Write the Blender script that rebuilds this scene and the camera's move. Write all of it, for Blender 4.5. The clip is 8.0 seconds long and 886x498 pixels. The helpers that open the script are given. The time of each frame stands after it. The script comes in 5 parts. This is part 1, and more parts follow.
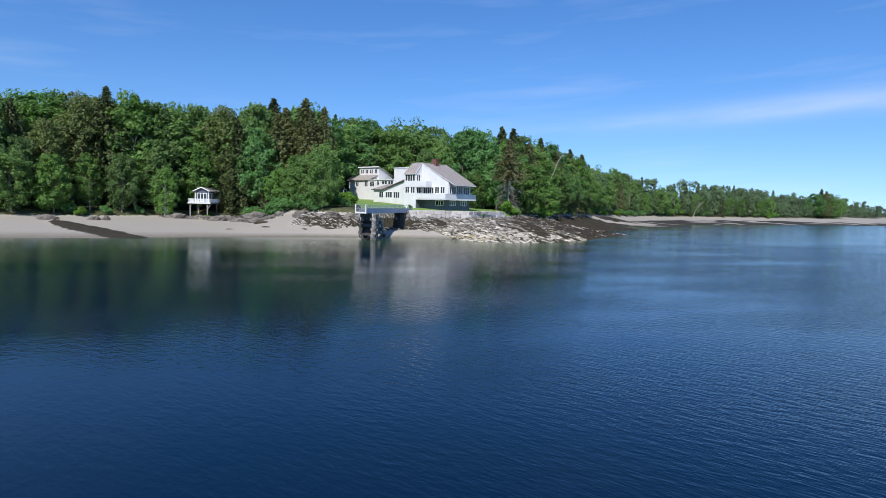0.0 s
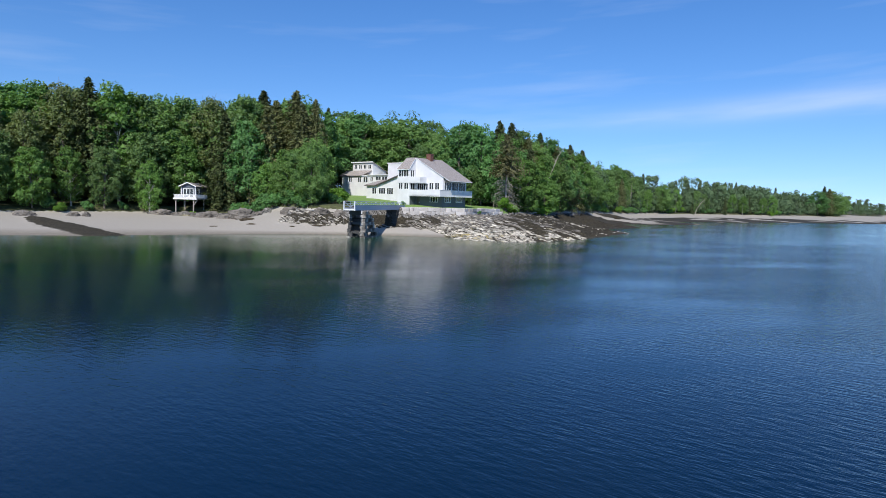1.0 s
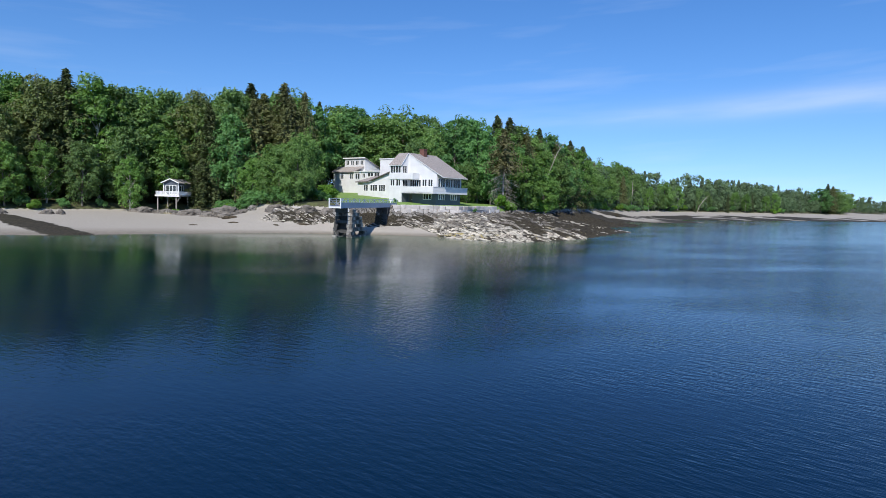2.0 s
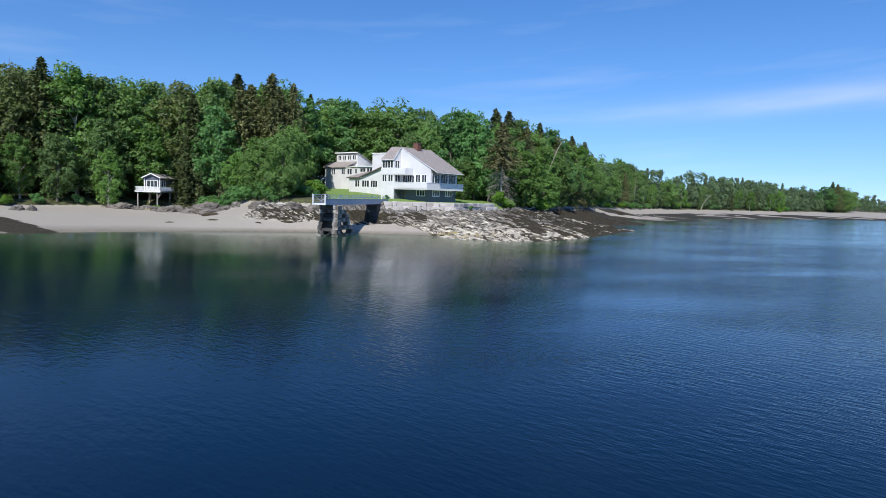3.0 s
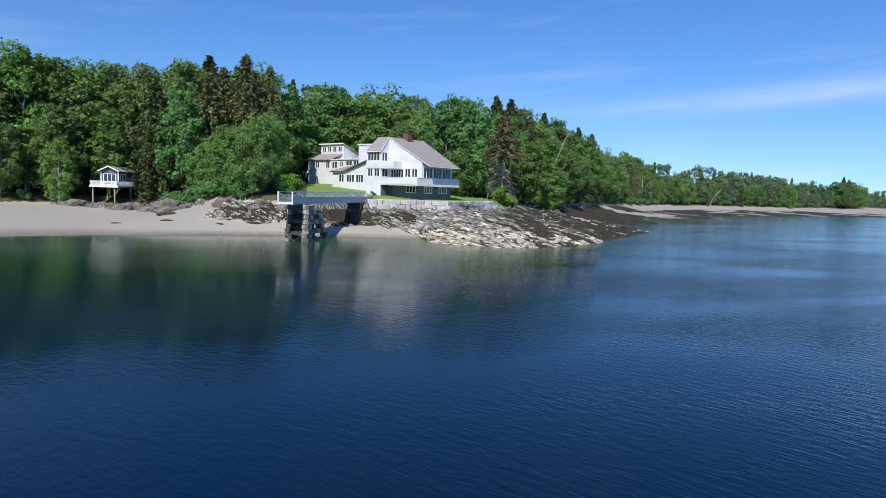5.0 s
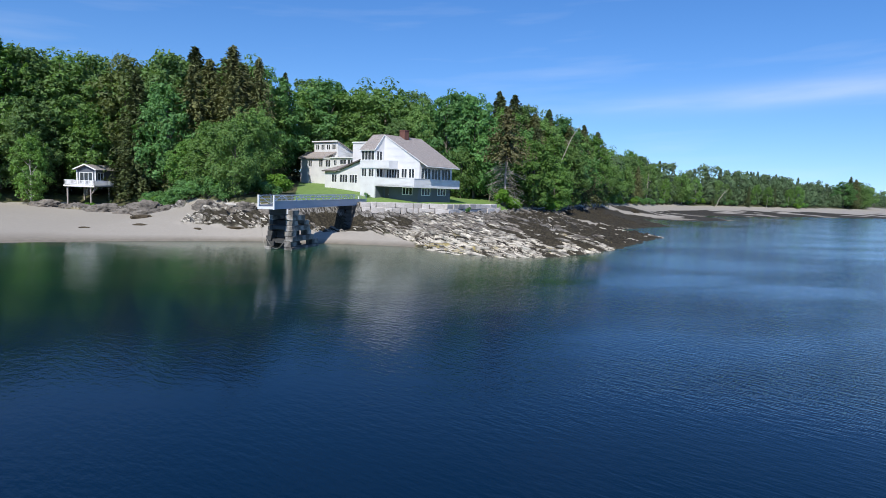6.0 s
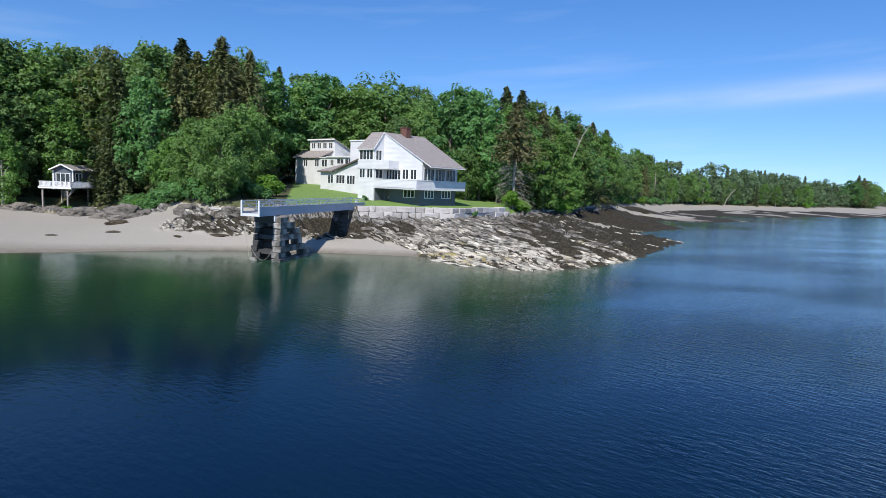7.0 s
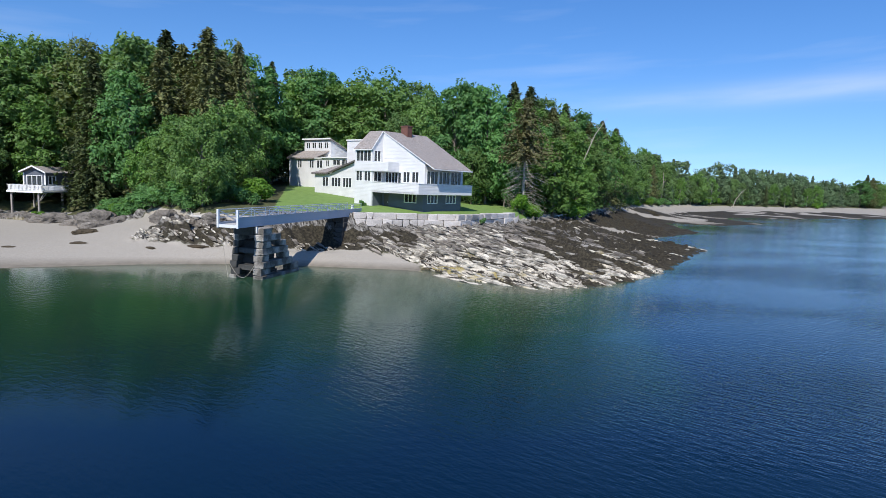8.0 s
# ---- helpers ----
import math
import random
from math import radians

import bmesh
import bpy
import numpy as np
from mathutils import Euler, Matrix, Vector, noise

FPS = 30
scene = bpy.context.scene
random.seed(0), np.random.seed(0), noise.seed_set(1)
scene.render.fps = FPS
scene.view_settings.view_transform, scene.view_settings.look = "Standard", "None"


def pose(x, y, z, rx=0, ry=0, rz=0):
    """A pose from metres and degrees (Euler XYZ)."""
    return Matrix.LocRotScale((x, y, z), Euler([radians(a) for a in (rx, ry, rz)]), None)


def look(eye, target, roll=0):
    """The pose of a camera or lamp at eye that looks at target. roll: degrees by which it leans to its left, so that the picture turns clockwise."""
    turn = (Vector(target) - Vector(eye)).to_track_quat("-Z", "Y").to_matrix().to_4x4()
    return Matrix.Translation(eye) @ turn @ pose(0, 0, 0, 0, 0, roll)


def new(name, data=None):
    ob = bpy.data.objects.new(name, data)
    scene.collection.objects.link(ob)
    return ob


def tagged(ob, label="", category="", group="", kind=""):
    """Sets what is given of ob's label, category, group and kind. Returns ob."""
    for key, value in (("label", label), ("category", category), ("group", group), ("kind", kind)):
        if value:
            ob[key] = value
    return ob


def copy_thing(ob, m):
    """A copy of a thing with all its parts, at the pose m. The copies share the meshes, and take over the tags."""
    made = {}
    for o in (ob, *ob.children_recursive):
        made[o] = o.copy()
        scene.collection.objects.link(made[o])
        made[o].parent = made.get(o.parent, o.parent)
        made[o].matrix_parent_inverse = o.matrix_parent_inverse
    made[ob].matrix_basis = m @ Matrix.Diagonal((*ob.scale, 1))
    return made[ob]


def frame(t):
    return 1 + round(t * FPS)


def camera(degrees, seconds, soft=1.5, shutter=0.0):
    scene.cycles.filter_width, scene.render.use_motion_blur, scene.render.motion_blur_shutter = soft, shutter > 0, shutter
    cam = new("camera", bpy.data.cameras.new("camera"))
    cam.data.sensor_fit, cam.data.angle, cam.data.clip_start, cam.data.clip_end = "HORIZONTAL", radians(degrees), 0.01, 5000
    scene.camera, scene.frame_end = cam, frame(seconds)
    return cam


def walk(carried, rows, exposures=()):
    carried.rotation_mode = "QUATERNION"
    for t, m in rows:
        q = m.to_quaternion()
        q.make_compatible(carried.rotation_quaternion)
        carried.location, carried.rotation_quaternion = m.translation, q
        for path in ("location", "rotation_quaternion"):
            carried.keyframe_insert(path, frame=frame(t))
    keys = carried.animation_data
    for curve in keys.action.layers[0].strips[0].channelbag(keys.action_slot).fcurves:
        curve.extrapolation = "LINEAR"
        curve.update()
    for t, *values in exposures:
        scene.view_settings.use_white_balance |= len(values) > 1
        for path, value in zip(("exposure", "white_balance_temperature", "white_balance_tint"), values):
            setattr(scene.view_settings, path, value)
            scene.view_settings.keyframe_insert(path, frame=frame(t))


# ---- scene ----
cam = camera(74.0, 8.0, soft=0.8)
PATH = [
    (0, (-0.264, -2.314, 6.483), (-0.325, -0.32, 6.335), 1.4),
    (0.5, (0.399, 0.004, 6.596), (0.336, 1.997, 6.441), 1.5),
    (1, (0.885, 2.604, 6.646), (0.823, 4.597, 6.485), 1.6),
    (1.5, (1.453, 5.448, 6.667), (1.391, 7.44, 6.502), 1.6),
    (3, (3.22, 14.811, 6.574), (3.154, 16.802, 6.395), 1.8),
    (3.5, (3.591, 18.091, 6.601), (3.525, 20.082, 6.417), 1.9),
    (4, (3.95, 21.591, 6.716), (3.882, 23.581, 6.527), 1.9),
    (4.5, (4.066, 25.116, 6.873), (3.998, 27.105, 6.678), 1.9),
    (6, (4.182, 35.845, 8.008), (4.111, 37.833, 7.797), 2.3),
    (6.5, (3.758, 39.579, 8.322), (3.686, 41.566, 8.106), 2.3),
    (7, (3.258, 43.337, 8.611), (3.185, 45.324, 8.393), 2.3),
    (7.5, (2.753, 47.164, 8.878), (2.678, 49.151, 8.657), 2.3),
    (8, (2.408, 51.151, 9.228), (2.332, 53.137, 9.007), 2.3),
]
walk(cam, [(t, look(eye, target, roll)) for t, eye, target, roll in PATH])

# ---- light ----
SUN_DIR = Vector((-0.21, -0.80, 0.86)).normalized()
SUN_ELEV = math.asin(SUN_DIR.z)
SUN_AZ = math.atan2(SUN_DIR.x, SUN_DIR.y)

sun_data = bpy.data.lights.new("sun", "SUN")
sun_data.energy, sun_data.angle, sun_data.color = 5.0, radians(0.53), (1.0, 0.955, 0.88)
sun = new("sun", sun_data)
sun.matrix_world = look(SUN_DIR * 100, (0, 0, 0))


def make_world():
    world = bpy.data.worlds.new("sky")
    world.use_nodes = True
    nt = world.node_tree
    nt.nodes.clear()
    out = nt.nodes.new("ShaderNodeOutputWorld")
    bg = nt.nodes.new("ShaderNodeBackground")
    sky = nt.nodes.new("ShaderNodeTexSky")
    sky.sky_type, sky.sun_disc = "NISHITA", False
    sky.sun_elevation, sky.sun_rotation = SUN_ELEV, SUN_AZ
    sky.air_density, sky.dust_density, sky.ozone_density, sky.altitude = 1.0, 0.1, 2.5, 0
    coord = nt.nodes.new("ShaderNodeTexCoord")
    lift = nt.nodes.new("ShaderNodeVectorMath")
    lift.operation = "MULTIPLY_ADD"
    lift.inputs[1].default_value, lift.inputs[2].default_value = (1, 1, 0.86), (0, 0, 0.056)
    nt.links.new(coord.outputs["Generated"], lift.inputs[0])
    nt.links.new(lift.outputs[0], sky.inputs["Vector"])
    tint = nt.nodes.new("ShaderNodeHueSaturation")
    tint.inputs["Saturation"].default_value = 1.16
    cool = nt.nodes.new("ShaderNodeVectorMath")
    cool.operation = "MULTIPLY"
    cool.inputs[1].default_value = (0.86, 0.965, 1.21)
    nt.links.new(sky.outputs[0], cool.inputs[0])
    nt.links.new(cool.outputs[0], tint.inputs["Color"])
    # thin cirrus streaks: stretched noise on a flat layer high overhead
    geo = nt.nodes.new("ShaderNodeTexCoord")
    sep = nt.nodes.new("ShaderNodeSeparateXYZ")
    nt.links.new(geo.outputs["Generated"], sep.inputs[0])

    def math_node(op, a, b=None):
        n = nt.nodes.new("ShaderNodeMath")
        n.operation = op
        for slot, value in ((0, a), (1, b)):
            if value is None:
                continue
            if isinstance(value, (int, float)):
                n.inputs[slot].default_value = value
            else:
                nt.links.new(value, n.inputs[slot])
        return n.outputs[0]

    az = math_node("ARCTAN2", sep.outputs["X"], sep.outputs["Y"])
    el = math_node("ARCSINE", sep.outputs["Z"])
    # centre line of the main streak: climbs slowly towards the right
    line = math_node("ADD", math_node("MULTIPLY", az, CLOUD_SLOPE), CLOUD_BASE)
    off = math_node("SUBTRACT", el, line)
    comb = nt.nodes.new("ShaderNodeCombineXYZ")
    nt.links.new(math_node("MULTIPLY", az, 5.0), comb.inputs["X"])
    nt.links.new(math_node("MULTIPLY", off, 34.0), comb.inputs["Y"])
    noise_tex = nt.nodes.new("ShaderNodeTexNoise")
    noise_tex.inputs["Scale"].default_value, noise_tex.inputs["Detail"].default_value = 1.3, 6
    nt.links.new(comb.outputs[0], noise_tex.inputs["Vector"])
    wide = math_node("EXPONENT", math_node("MULTIPLY", math_node("POWER", math_node("ABSOLUTE", math_node("DIVIDE", off, 0.0165)), 2.0), -1.0))
    ramp_az = nt.nodes.new("ShaderNodeMapRange")
    ramp_az.interpolation_type = "SMOOTHSTEP"
    for slot, value in (("From Min", 0.05), ("From Max", 0.55), ("To Min", 0.0), ("To Max", 1.0)):
        ramp_az.inputs[slot].default_value = value
    nt.links.new(az, ramp_az.inputs["Value"])
    streak = math_node("MULTIPLY", math_node("MULTIPLY", wide, ramp_az.outputs[0]), math_node("ADD", math_node("MULTIPLY", noise_tex.outputs[0], 0.5), 0.04))
    # faint veil elsewhere
    comb2 = nt.nodes.new("ShaderNodeCombineXYZ")
    nt.links.new(math_node("ADD", math_node("MULTIPLY", az, 2.5), math_node("MULTIPLY", el, -9.0)), comb2.inputs["X"])
    nt.links.new(math_node("MULTIPLY", el, 16.0), comb2.inputs["Y"])
    veil = nt.nodes.new("ShaderNodeTexNoise")
    veil.inputs["Scale"].default_value, veil.inputs["Detail"].default_value = 1.2, 5
    nt.links.new(comb2.outputs[0], veil.inputs["Vector"])
    veil_amount = math_node("MULTIPLY", math_node("MAXIMUM", math_node("SUBTRACT", veil.outputs[0], 0.52), 0.0), 0.6)
    amount = math_node("MINIMUM", math_node("ADD", streak, veil_amount), 0.6)
    mix = nt.nodes.new("ShaderNodeMix")
    mix.data_type = "RGBA"
    nt.links.new(amount, mix.inputs["Factor"])
    nt.links.new(tint.outputs[0], mix.inputs["A"])
    mix.inputs["B"].default_value = (7.0, 7.6, 8.6, 1)
    nt.links.new(mix.outputs["Result"], bg.inputs["Color"])
    bg.inputs["Strength"].default_value = SKY_STRENGTH
    nt.links.new(bg.outputs[0], out.inputs[0])
    scene.world = world


CLOUD_SLOPE, CLOUD_BASE, SKY_STRENGTH = 0.060, 0.124, 0.124
make_world()


# ---- small helpers ----
def vnoise(x, y, seed=0):
    """Smooth value noise on arrays, 0 to 1."""
    x, y = np.asarray(x, float), np.asarray(y, float)
    xi, yi = np.floor(x).astype(np.int64), np.floor(y).astype(np.int64)
    fx, fy = x - xi, y - yi
    fx, fy = fx * fx * (3 - 2 * fx), fy * fy * (3 - 2 * fy)

    def rnd(a, b):
        h = (a * 374761393 + b * 668265263 + seed * 1442695041) & 0xFFFFFFFF
        h = ((h ^ (h >> 13)) * 1274126177) & 0xFFFFFFFF
        return ((h ^ (h >> 16)) & 0xFFFF) / 65535.0

    top = rnd(xi, yi) * (1 - fx) + rnd(xi + 1, yi) * fx
    low = rnd(xi, yi + 1) * (1 - fx) + rnd(xi + 1, yi + 1) * fx
    return top * (1 - fy) + low * fy


def fbm(x, y, seed=0, octaves=4):
    total, amp, norm = 0.0, 1.0, 0.0
    for k in range(octaves):
        total = total + amp * vnoise(np.asarray(x) * 2**k, np.asarray(y) * 2**k, seed + 17 * k)
        norm += amp
        amp *= 0.5
    return total / norm


def smooth(a, b, v):
    t = np.clip((v - a) / (b - a), 0, 1)
    return t * t * (3 - 2 * t)


def mesh_from(verts, faces, mat=None, shade=False):
    me = bpy.data.meshes.new("mesh")
    me.from_pydata([tuple(v) for v in verts], [], [tuple(f) for f in faces])
    if mat:
        me.materials.append(mat)
    if shade:
        me.polygons.foreach_set("use_smooth", [True] * len(me.polygons))
    me.update()
    return me


def grid_mesh(verts, quads, mat):
    """A mesh straight from arrays of vertices and of faces with equal sides."""
    me = bpy.data.meshes.new("mesh")
    me.vertices.add(len(verts))
    me.vertices.foreach_set("co", np.asarray(verts, np.float32).ravel())
    n, k = np.shape(quads)
    me.loops.add(k * n)
    me.loops.foreach_set("vertex_index", np.asarray(quads, np.int32).ravel())
    me.polygons.add(n)
    me.polygons.foreach_set("loop_start", np.arange(0, k * n, k, dtype=np.int32))
    me.update(calc_edges=True)
    me.materials.append(mat)
    return me


def empty(name, m, label, category, group="", kind=""):
    ob = new(name)
    ob.matrix_world = m
    return tagged(ob, label, category, group, kind)


def part(name, bm, mat, parent, label="", kind=""):
    """Links a bmesh as one mesh object under a thing or a part, in the thing's own axes."""
    me = bpy.data.meshes.new(name)
    bmesh.ops.recalc_face_normals(bm, faces=bm.faces)
    bm.to_mesh(me)
    bm.free()
    me.materials.append(mat)
    ob = new(name, me)
    ob.parent = parent
    return tagged(ob, label, kind=kind)


def add_box(bm, x0, x1, y0, y1, z0, z1, bevel=0.0):
    made = bmesh.ops.create_cube(bm, size=1.0)
    for v in made["verts"]:
        v.co = Vector((x0 + (v.co.x + 0.5) * (x1 - x0), y0 + (v.co.y + 0.5) * (y1 - y0), z0 + (v.co.z + 0.5) * (z1 - z0)))
    if bevel:
        edges = {e for v in made["verts"] for e in v.link_edges}
        bmesh.ops.bevel(bm, geom=list(edges), offset=bevel, segments=1, affect="EDGES")
    return bm


def box(x0, x1, y0, y1, z0, z1, bevel=0.0):
    return add_box(bmesh.new(), x0, x1, y0, y1, z0, z1, bevel)


def add_prism(bm, ring, shift):
    """A prism: a ring of points, swept by a vector."""
    a = [bm.verts.new(p) for p in ring]
    b = [bm.verts.new(Vector(p) + Vector(shift)) for p in ring]
    bm.faces.new(a)
    bm.faces.new(b[::-1])
    for i in range(len(a)):
        j = (i + 1) % len(a)
        bm.faces.new((a[j], a[i], b[i], b[j]))
    return bm


def prism(ring, shift):
    return add_prism(bmesh.new(), ring, shift)


def add_bar(bm, p, q, w, h=None):
    """A square bar from p to q."""
    p, q, h = Vector(p), Vector(q), h or w
    d = (q - p).normalized()
    side = d.cross(Vector((0, 0, 1)))
    side = (side if side.length > 1e-3 else Vector((1, 0, 0))).normalized()
    up = side.cross(d)
    ring = [p + side * (sx * w / 2) + up * (sy * h / 2) for sx, sy in ((-1, -1), (1, -1), (1, 1), (-1, 1))]
    return add_prism(bm, ring, q - p)


def bar(p, q, w, h=None):
    return add_bar(bmesh.new(), p, q, w, h)


def add_tube(bm, pts, radii, sides=7):
    rings = []
    for i, p in enumerate(pts):
        p = Vector(p)
        d = (Vector(pts[min(i + 1, len(pts) - 1)]) - Vector(pts[max(i - 1, 0)])).normalized()
        a = d.orthogonal().normalized()
        b = d.cross(a)
        rings.append([bm.verts.new(p + (a * math.cos(6.2832 * k / sides) + b * math.sin(6.2832 * k / sides)) * radii[i]) for k in range(sides)])
    for r0, r1 in zip(rings, rings[1:]):
        for k in range(sides):
            bm.faces.new((r0[k], r0[(k + 1) % sides], r1[(k + 1) % sides], r1[k]))
    bm.faces.new(rings[0][::-1])
    bm.faces.new(rings[-1])
    return bm


def wall_bm(axis, x0, x1, z0, z1, y0, y1, holes=()):
    """A wall with thickness and openings that go through it. axis "x": it runs along x between y0 and y1; axis "y": the two swapped."""
    xs = sorted({x0, x1, *[h[0] for h in holes], *[h[1] for h in holes]})
    zs = sorted({z0, z1, *[h[2] for h in holes], *[h[3] for h in holes]})
    bm = bmesh.new()
    seen = {}

    def vert(i, j, y):
        key = (i, j, y)
        if key not in seen:
            seen[key] = bm.verts.new((xs[i], y, zs[j]) if axis == "x" else (y, xs[i], zs[j]))
        return seen[key]

    def solid(i, j):
        if not (0 <= i < len(xs) - 1 and 0 <= j < len(zs) - 1):
            return False
        cx, cz = (xs[i] + xs[i + 1]) / 2, (zs[j] + zs[j + 1]) / 2
        return not any(h[0] < cx < h[1] and h[2] < cz < h[3] for h in holes)

    for i in range(len(xs) - 1):
        for j in range(len(zs) - 1):
            if not solid(i, j):
                continue
            for y in (y0, y1):
                bm.faces.new([vert(i, j, y), vert(i + 1, j, y), vert(i + 1, j + 1, y), vert(i, j + 1, y)])
            for di, dj, e in ((-1, 0, ((i, j), (i, j + 1))), (1, 0, ((i + 1, j), (i + 1, j + 1))), (0, -1, ((i, j), (i + 1, j))), (0, 1, ((i, j + 1), (i + 1, j + 1)))):
                if not solid(i + di, j + dj):
                    (a, b), (c, d) = e
                    bm.faces.new([vert(a, b, y0), vert(c, d, y0), vert(c, d, y1), vert(a, b, y1)])
    return bm


# ---- materials ----
def material(name, color, rough=0.8, metal=0.0, vary=0.25, scale=2.0, fine=40.0, bump=0.2, bump_dist=0.02, stripes=None, per_object=0.0, per_island=0.0, spec=0.4, tint=None, coords="Object", patchy=False):
    """A surface with grain at two scales, optional board lines and a random shade for each piece."""
    mat = bpy.data.materials.new(name)
    mat.use_nodes = True
    nt = mat.node_tree
    bsdf = nt.nodes["Principled BSDF"]
    bsdf.inputs["Roughness"].default_value = rough
    bsdf.inputs["Metallic"].default_value = metal
    bsdf.inputs["Specular IOR Level"].default_value = spec
    tc = nt.nodes.new("ShaderNodeTexCoord")
    big, small = nt.nodes.new("ShaderNodeTexNoise"), nt.nodes.new("ShaderNodeTexNoise")
    for n, s in ((big, scale), (small, fine)):
        n.inputs["Scale"].default_value, n.inputs["Detail"].default_value = s, 5
        nt.links.new(tc.outputs[coords], n.inputs["Vector"])
    add = nt.nodes.new("ShaderNodeMath")
    add.operation = "ADD"
    nt.links.new(big.outputs[0], add.inputs[0])
    nt.links.new(small.outputs[0], add.inputs[1])
    value = add.outputs[0]
    rng = nt.nodes.new("ShaderNodeMapRange")
    for slot, v in (("From Min", 0.65), ("From Max", 1.35), ("To Min", 1 - vary), ("To Max", 1 + vary)):
        rng.inputs[slot].default_value = v
    nt.links.new(value, rng.inputs["Value"])
    shade = rng.outputs[0]
    for amount, socket in ((per_object, "ob"), (per_island, "island")):
        if amount:
            src = nt.nodes.new("ShaderNodeObjectInfo" if socket == "ob" else "ShaderNodeNewGeometry")
            rr = nt.nodes.new("ShaderNodeMapRange")
            rr.inputs["To Min"].default_value, rr.inputs["To Max"].default_value = 1 - amount, 1 + amount
            nt.links.new(src.outputs["Random" if socket == "ob" else "Random Per Island"], rr.inputs["Value"])
            mul = nt.nodes.new("ShaderNodeMath")
            mul.operation = "MULTIPLY"
            nt.links.new(shade, mul.inputs[0])
            nt.links.new(rr.outputs[0], mul.inputs[1])
            shade = mul.outputs[0]
    col = nt.nodes.new("ShaderNodeMix")
    col.data_type = "RGBA"
    col.inputs["A"].default_value = (*color, 1)
    col.inputs["B"].default_value = (*(tint or color), 1)
    if patchy:
        sharp = nt.nodes.new("ShaderNodeMapRange")
        sharp.inputs["From Min"].default_value, sharp.inputs["From Max"].default_value = 0.40, 0.62
        nt.links.new(big.outputs[0], sharp.inputs["Value"])
        nt.links.new(sharp.outputs[0], col.inputs["Factor"])
    else:
        nt.links.new(big.outputs[0], col.inputs["Factor"])
    sc = nt.nodes.new("ShaderNodeVectorMath")
    sc.operation = "SCALE"
    nt.links.new(col.outputs["Result"], sc.inputs[0])
    nt.links.new(shade, sc.inputs["Scale"])
    nt.links.new(sc.outputs[0], bsdf.inputs["Base Color"])
    height = small.outputs[0]
    if stripes:
        sep = nt.nodes.new("ShaderNodeSeparateXYZ")
        nt.links.new(tc.outputs["Object"], sep.inputs[0])
        fr = nt.nodes.new("ShaderNodeMath")
        fr.operation = "FRACT"
        dv = nt.nodes.new("ShaderNodeMath")
        dv.operation = "DIVIDE"
        nt.links.new(sep.outputs["Z"], dv.inputs[0])
        dv.inputs[1].default_value = stripes
        nt.links.new(dv.outputs[0], fr.inputs[0])
        sm = nt.nodes.new("ShaderNodeMath")
        sm.operation = "SUBTRACT"
        nt.links.new(height, sm.inputs[0])
        nt.links.new(fr.outputs[0], sm.inputs[1])
        height = sm.outputs[0]
    if bump:
        bp = nt.nodes.new("ShaderNodeBump")
        bp.inputs["Strength"].default_value, bp.inputs["Distance"].default_value = bump, bump_dist
        nt.links.new(height, bp.inputs["Height"])
        nt.links.new(bp.outputs[0], bsdf.inputs["Normal"])
    return mat


def leaf_material(name, color, tint, rough=0.55, through_light=0.36):
    """Leaves: a shade for each leaf and each tree, and some light through the blade."""
    mat = material(name, color, rough, vary=0.2, scale=0.35, fine=3.0, bump=0, per_object=0.2, per_island=0.2, tint=tint, spec=0.3)
    nt = mat.node_tree
    bsdf = nt.nodes["Principled BSDF"]
    tr = nt.nodes.new("ShaderNodeBsdfTranslucent")
    base = bsdf.inputs["Base Color"].links[0].from_socket
    warm = nt.nodes.new("ShaderNodeVectorMath")
    warm.operation = "MULTIPLY"
    nt.links.new(base, warm.inputs[0])
    warm.inputs[1].default_value = (1.25, 1.3, 0.7)
    nt.links.new(warm.outputs[0], tr.inputs["Color"])
    mix = nt.nodes.new("ShaderNodeMixShader")
    mix.inputs[0].default_value = through_light
    nt.links.new(bsdf.outputs[0], mix.inputs[1])
    nt.links.new(tr.outputs[0], mix.inputs[2])
    nt.links.new(mix.outputs[0], nt.nodes["Material Output"].inputs[0])
    return mat


SIDING = material("white_clapboard", (0.69, 0.693, 0.70), 0.6, vary=0.10, scale=0.6, fine=9, bump=0.7, bump_dist=0.03, stripes=0.19)
TRIM = material("white_trim", (0.82, 0.82, 0.81), 0.5, vary=0.05, scale=1.0, fine=20, bump=0.05)
GREY_SIDING = material("blue_grey_clapboard", (0.105, 0.12, 0.15), 0.7, vary=0.15, scale=0.8, fine=10, bump=0.35, bump_dist=0.02, stripes=0.16)
SHINGLE = material("weathered_shingles", (0.37, 0.325, 0.30), 0.9, vary=0.5, scale=1.3, fine=4, bump=0.8, bump_dist=0.05, stripes=0.16, tint=(0.235, 0.215, 0.205), patchy=True)
BRICK = material("red_brick", (0.16, 0.075, 0.058), 0.9, vary=0.35, scale=3, fine=14, bump=0.5)
DARK_TRIM = material("dark_fascia", (0.11, 0.10, 0.095), 0.7, vary=0.15)
GRANITE = material("split_granite", (0.60, 0.56, 0.525), 0.85, vary=0.34, scale=1.1, fine=12, bump=0.7, bump_dist=0.06, per_object=0.26, tint=(0.41, 0.38, 0.355), patchy=True)
PIER_STONE = material("weathered_pier_granite", (0.44, 0.41, 0.375), 0.9, vary=0.5, scale=0.9, fine=9, bump=0.7, bump_dist=0.06, per_object=0.25, tint=(0.10, 0.092, 0.082), patchy=True)
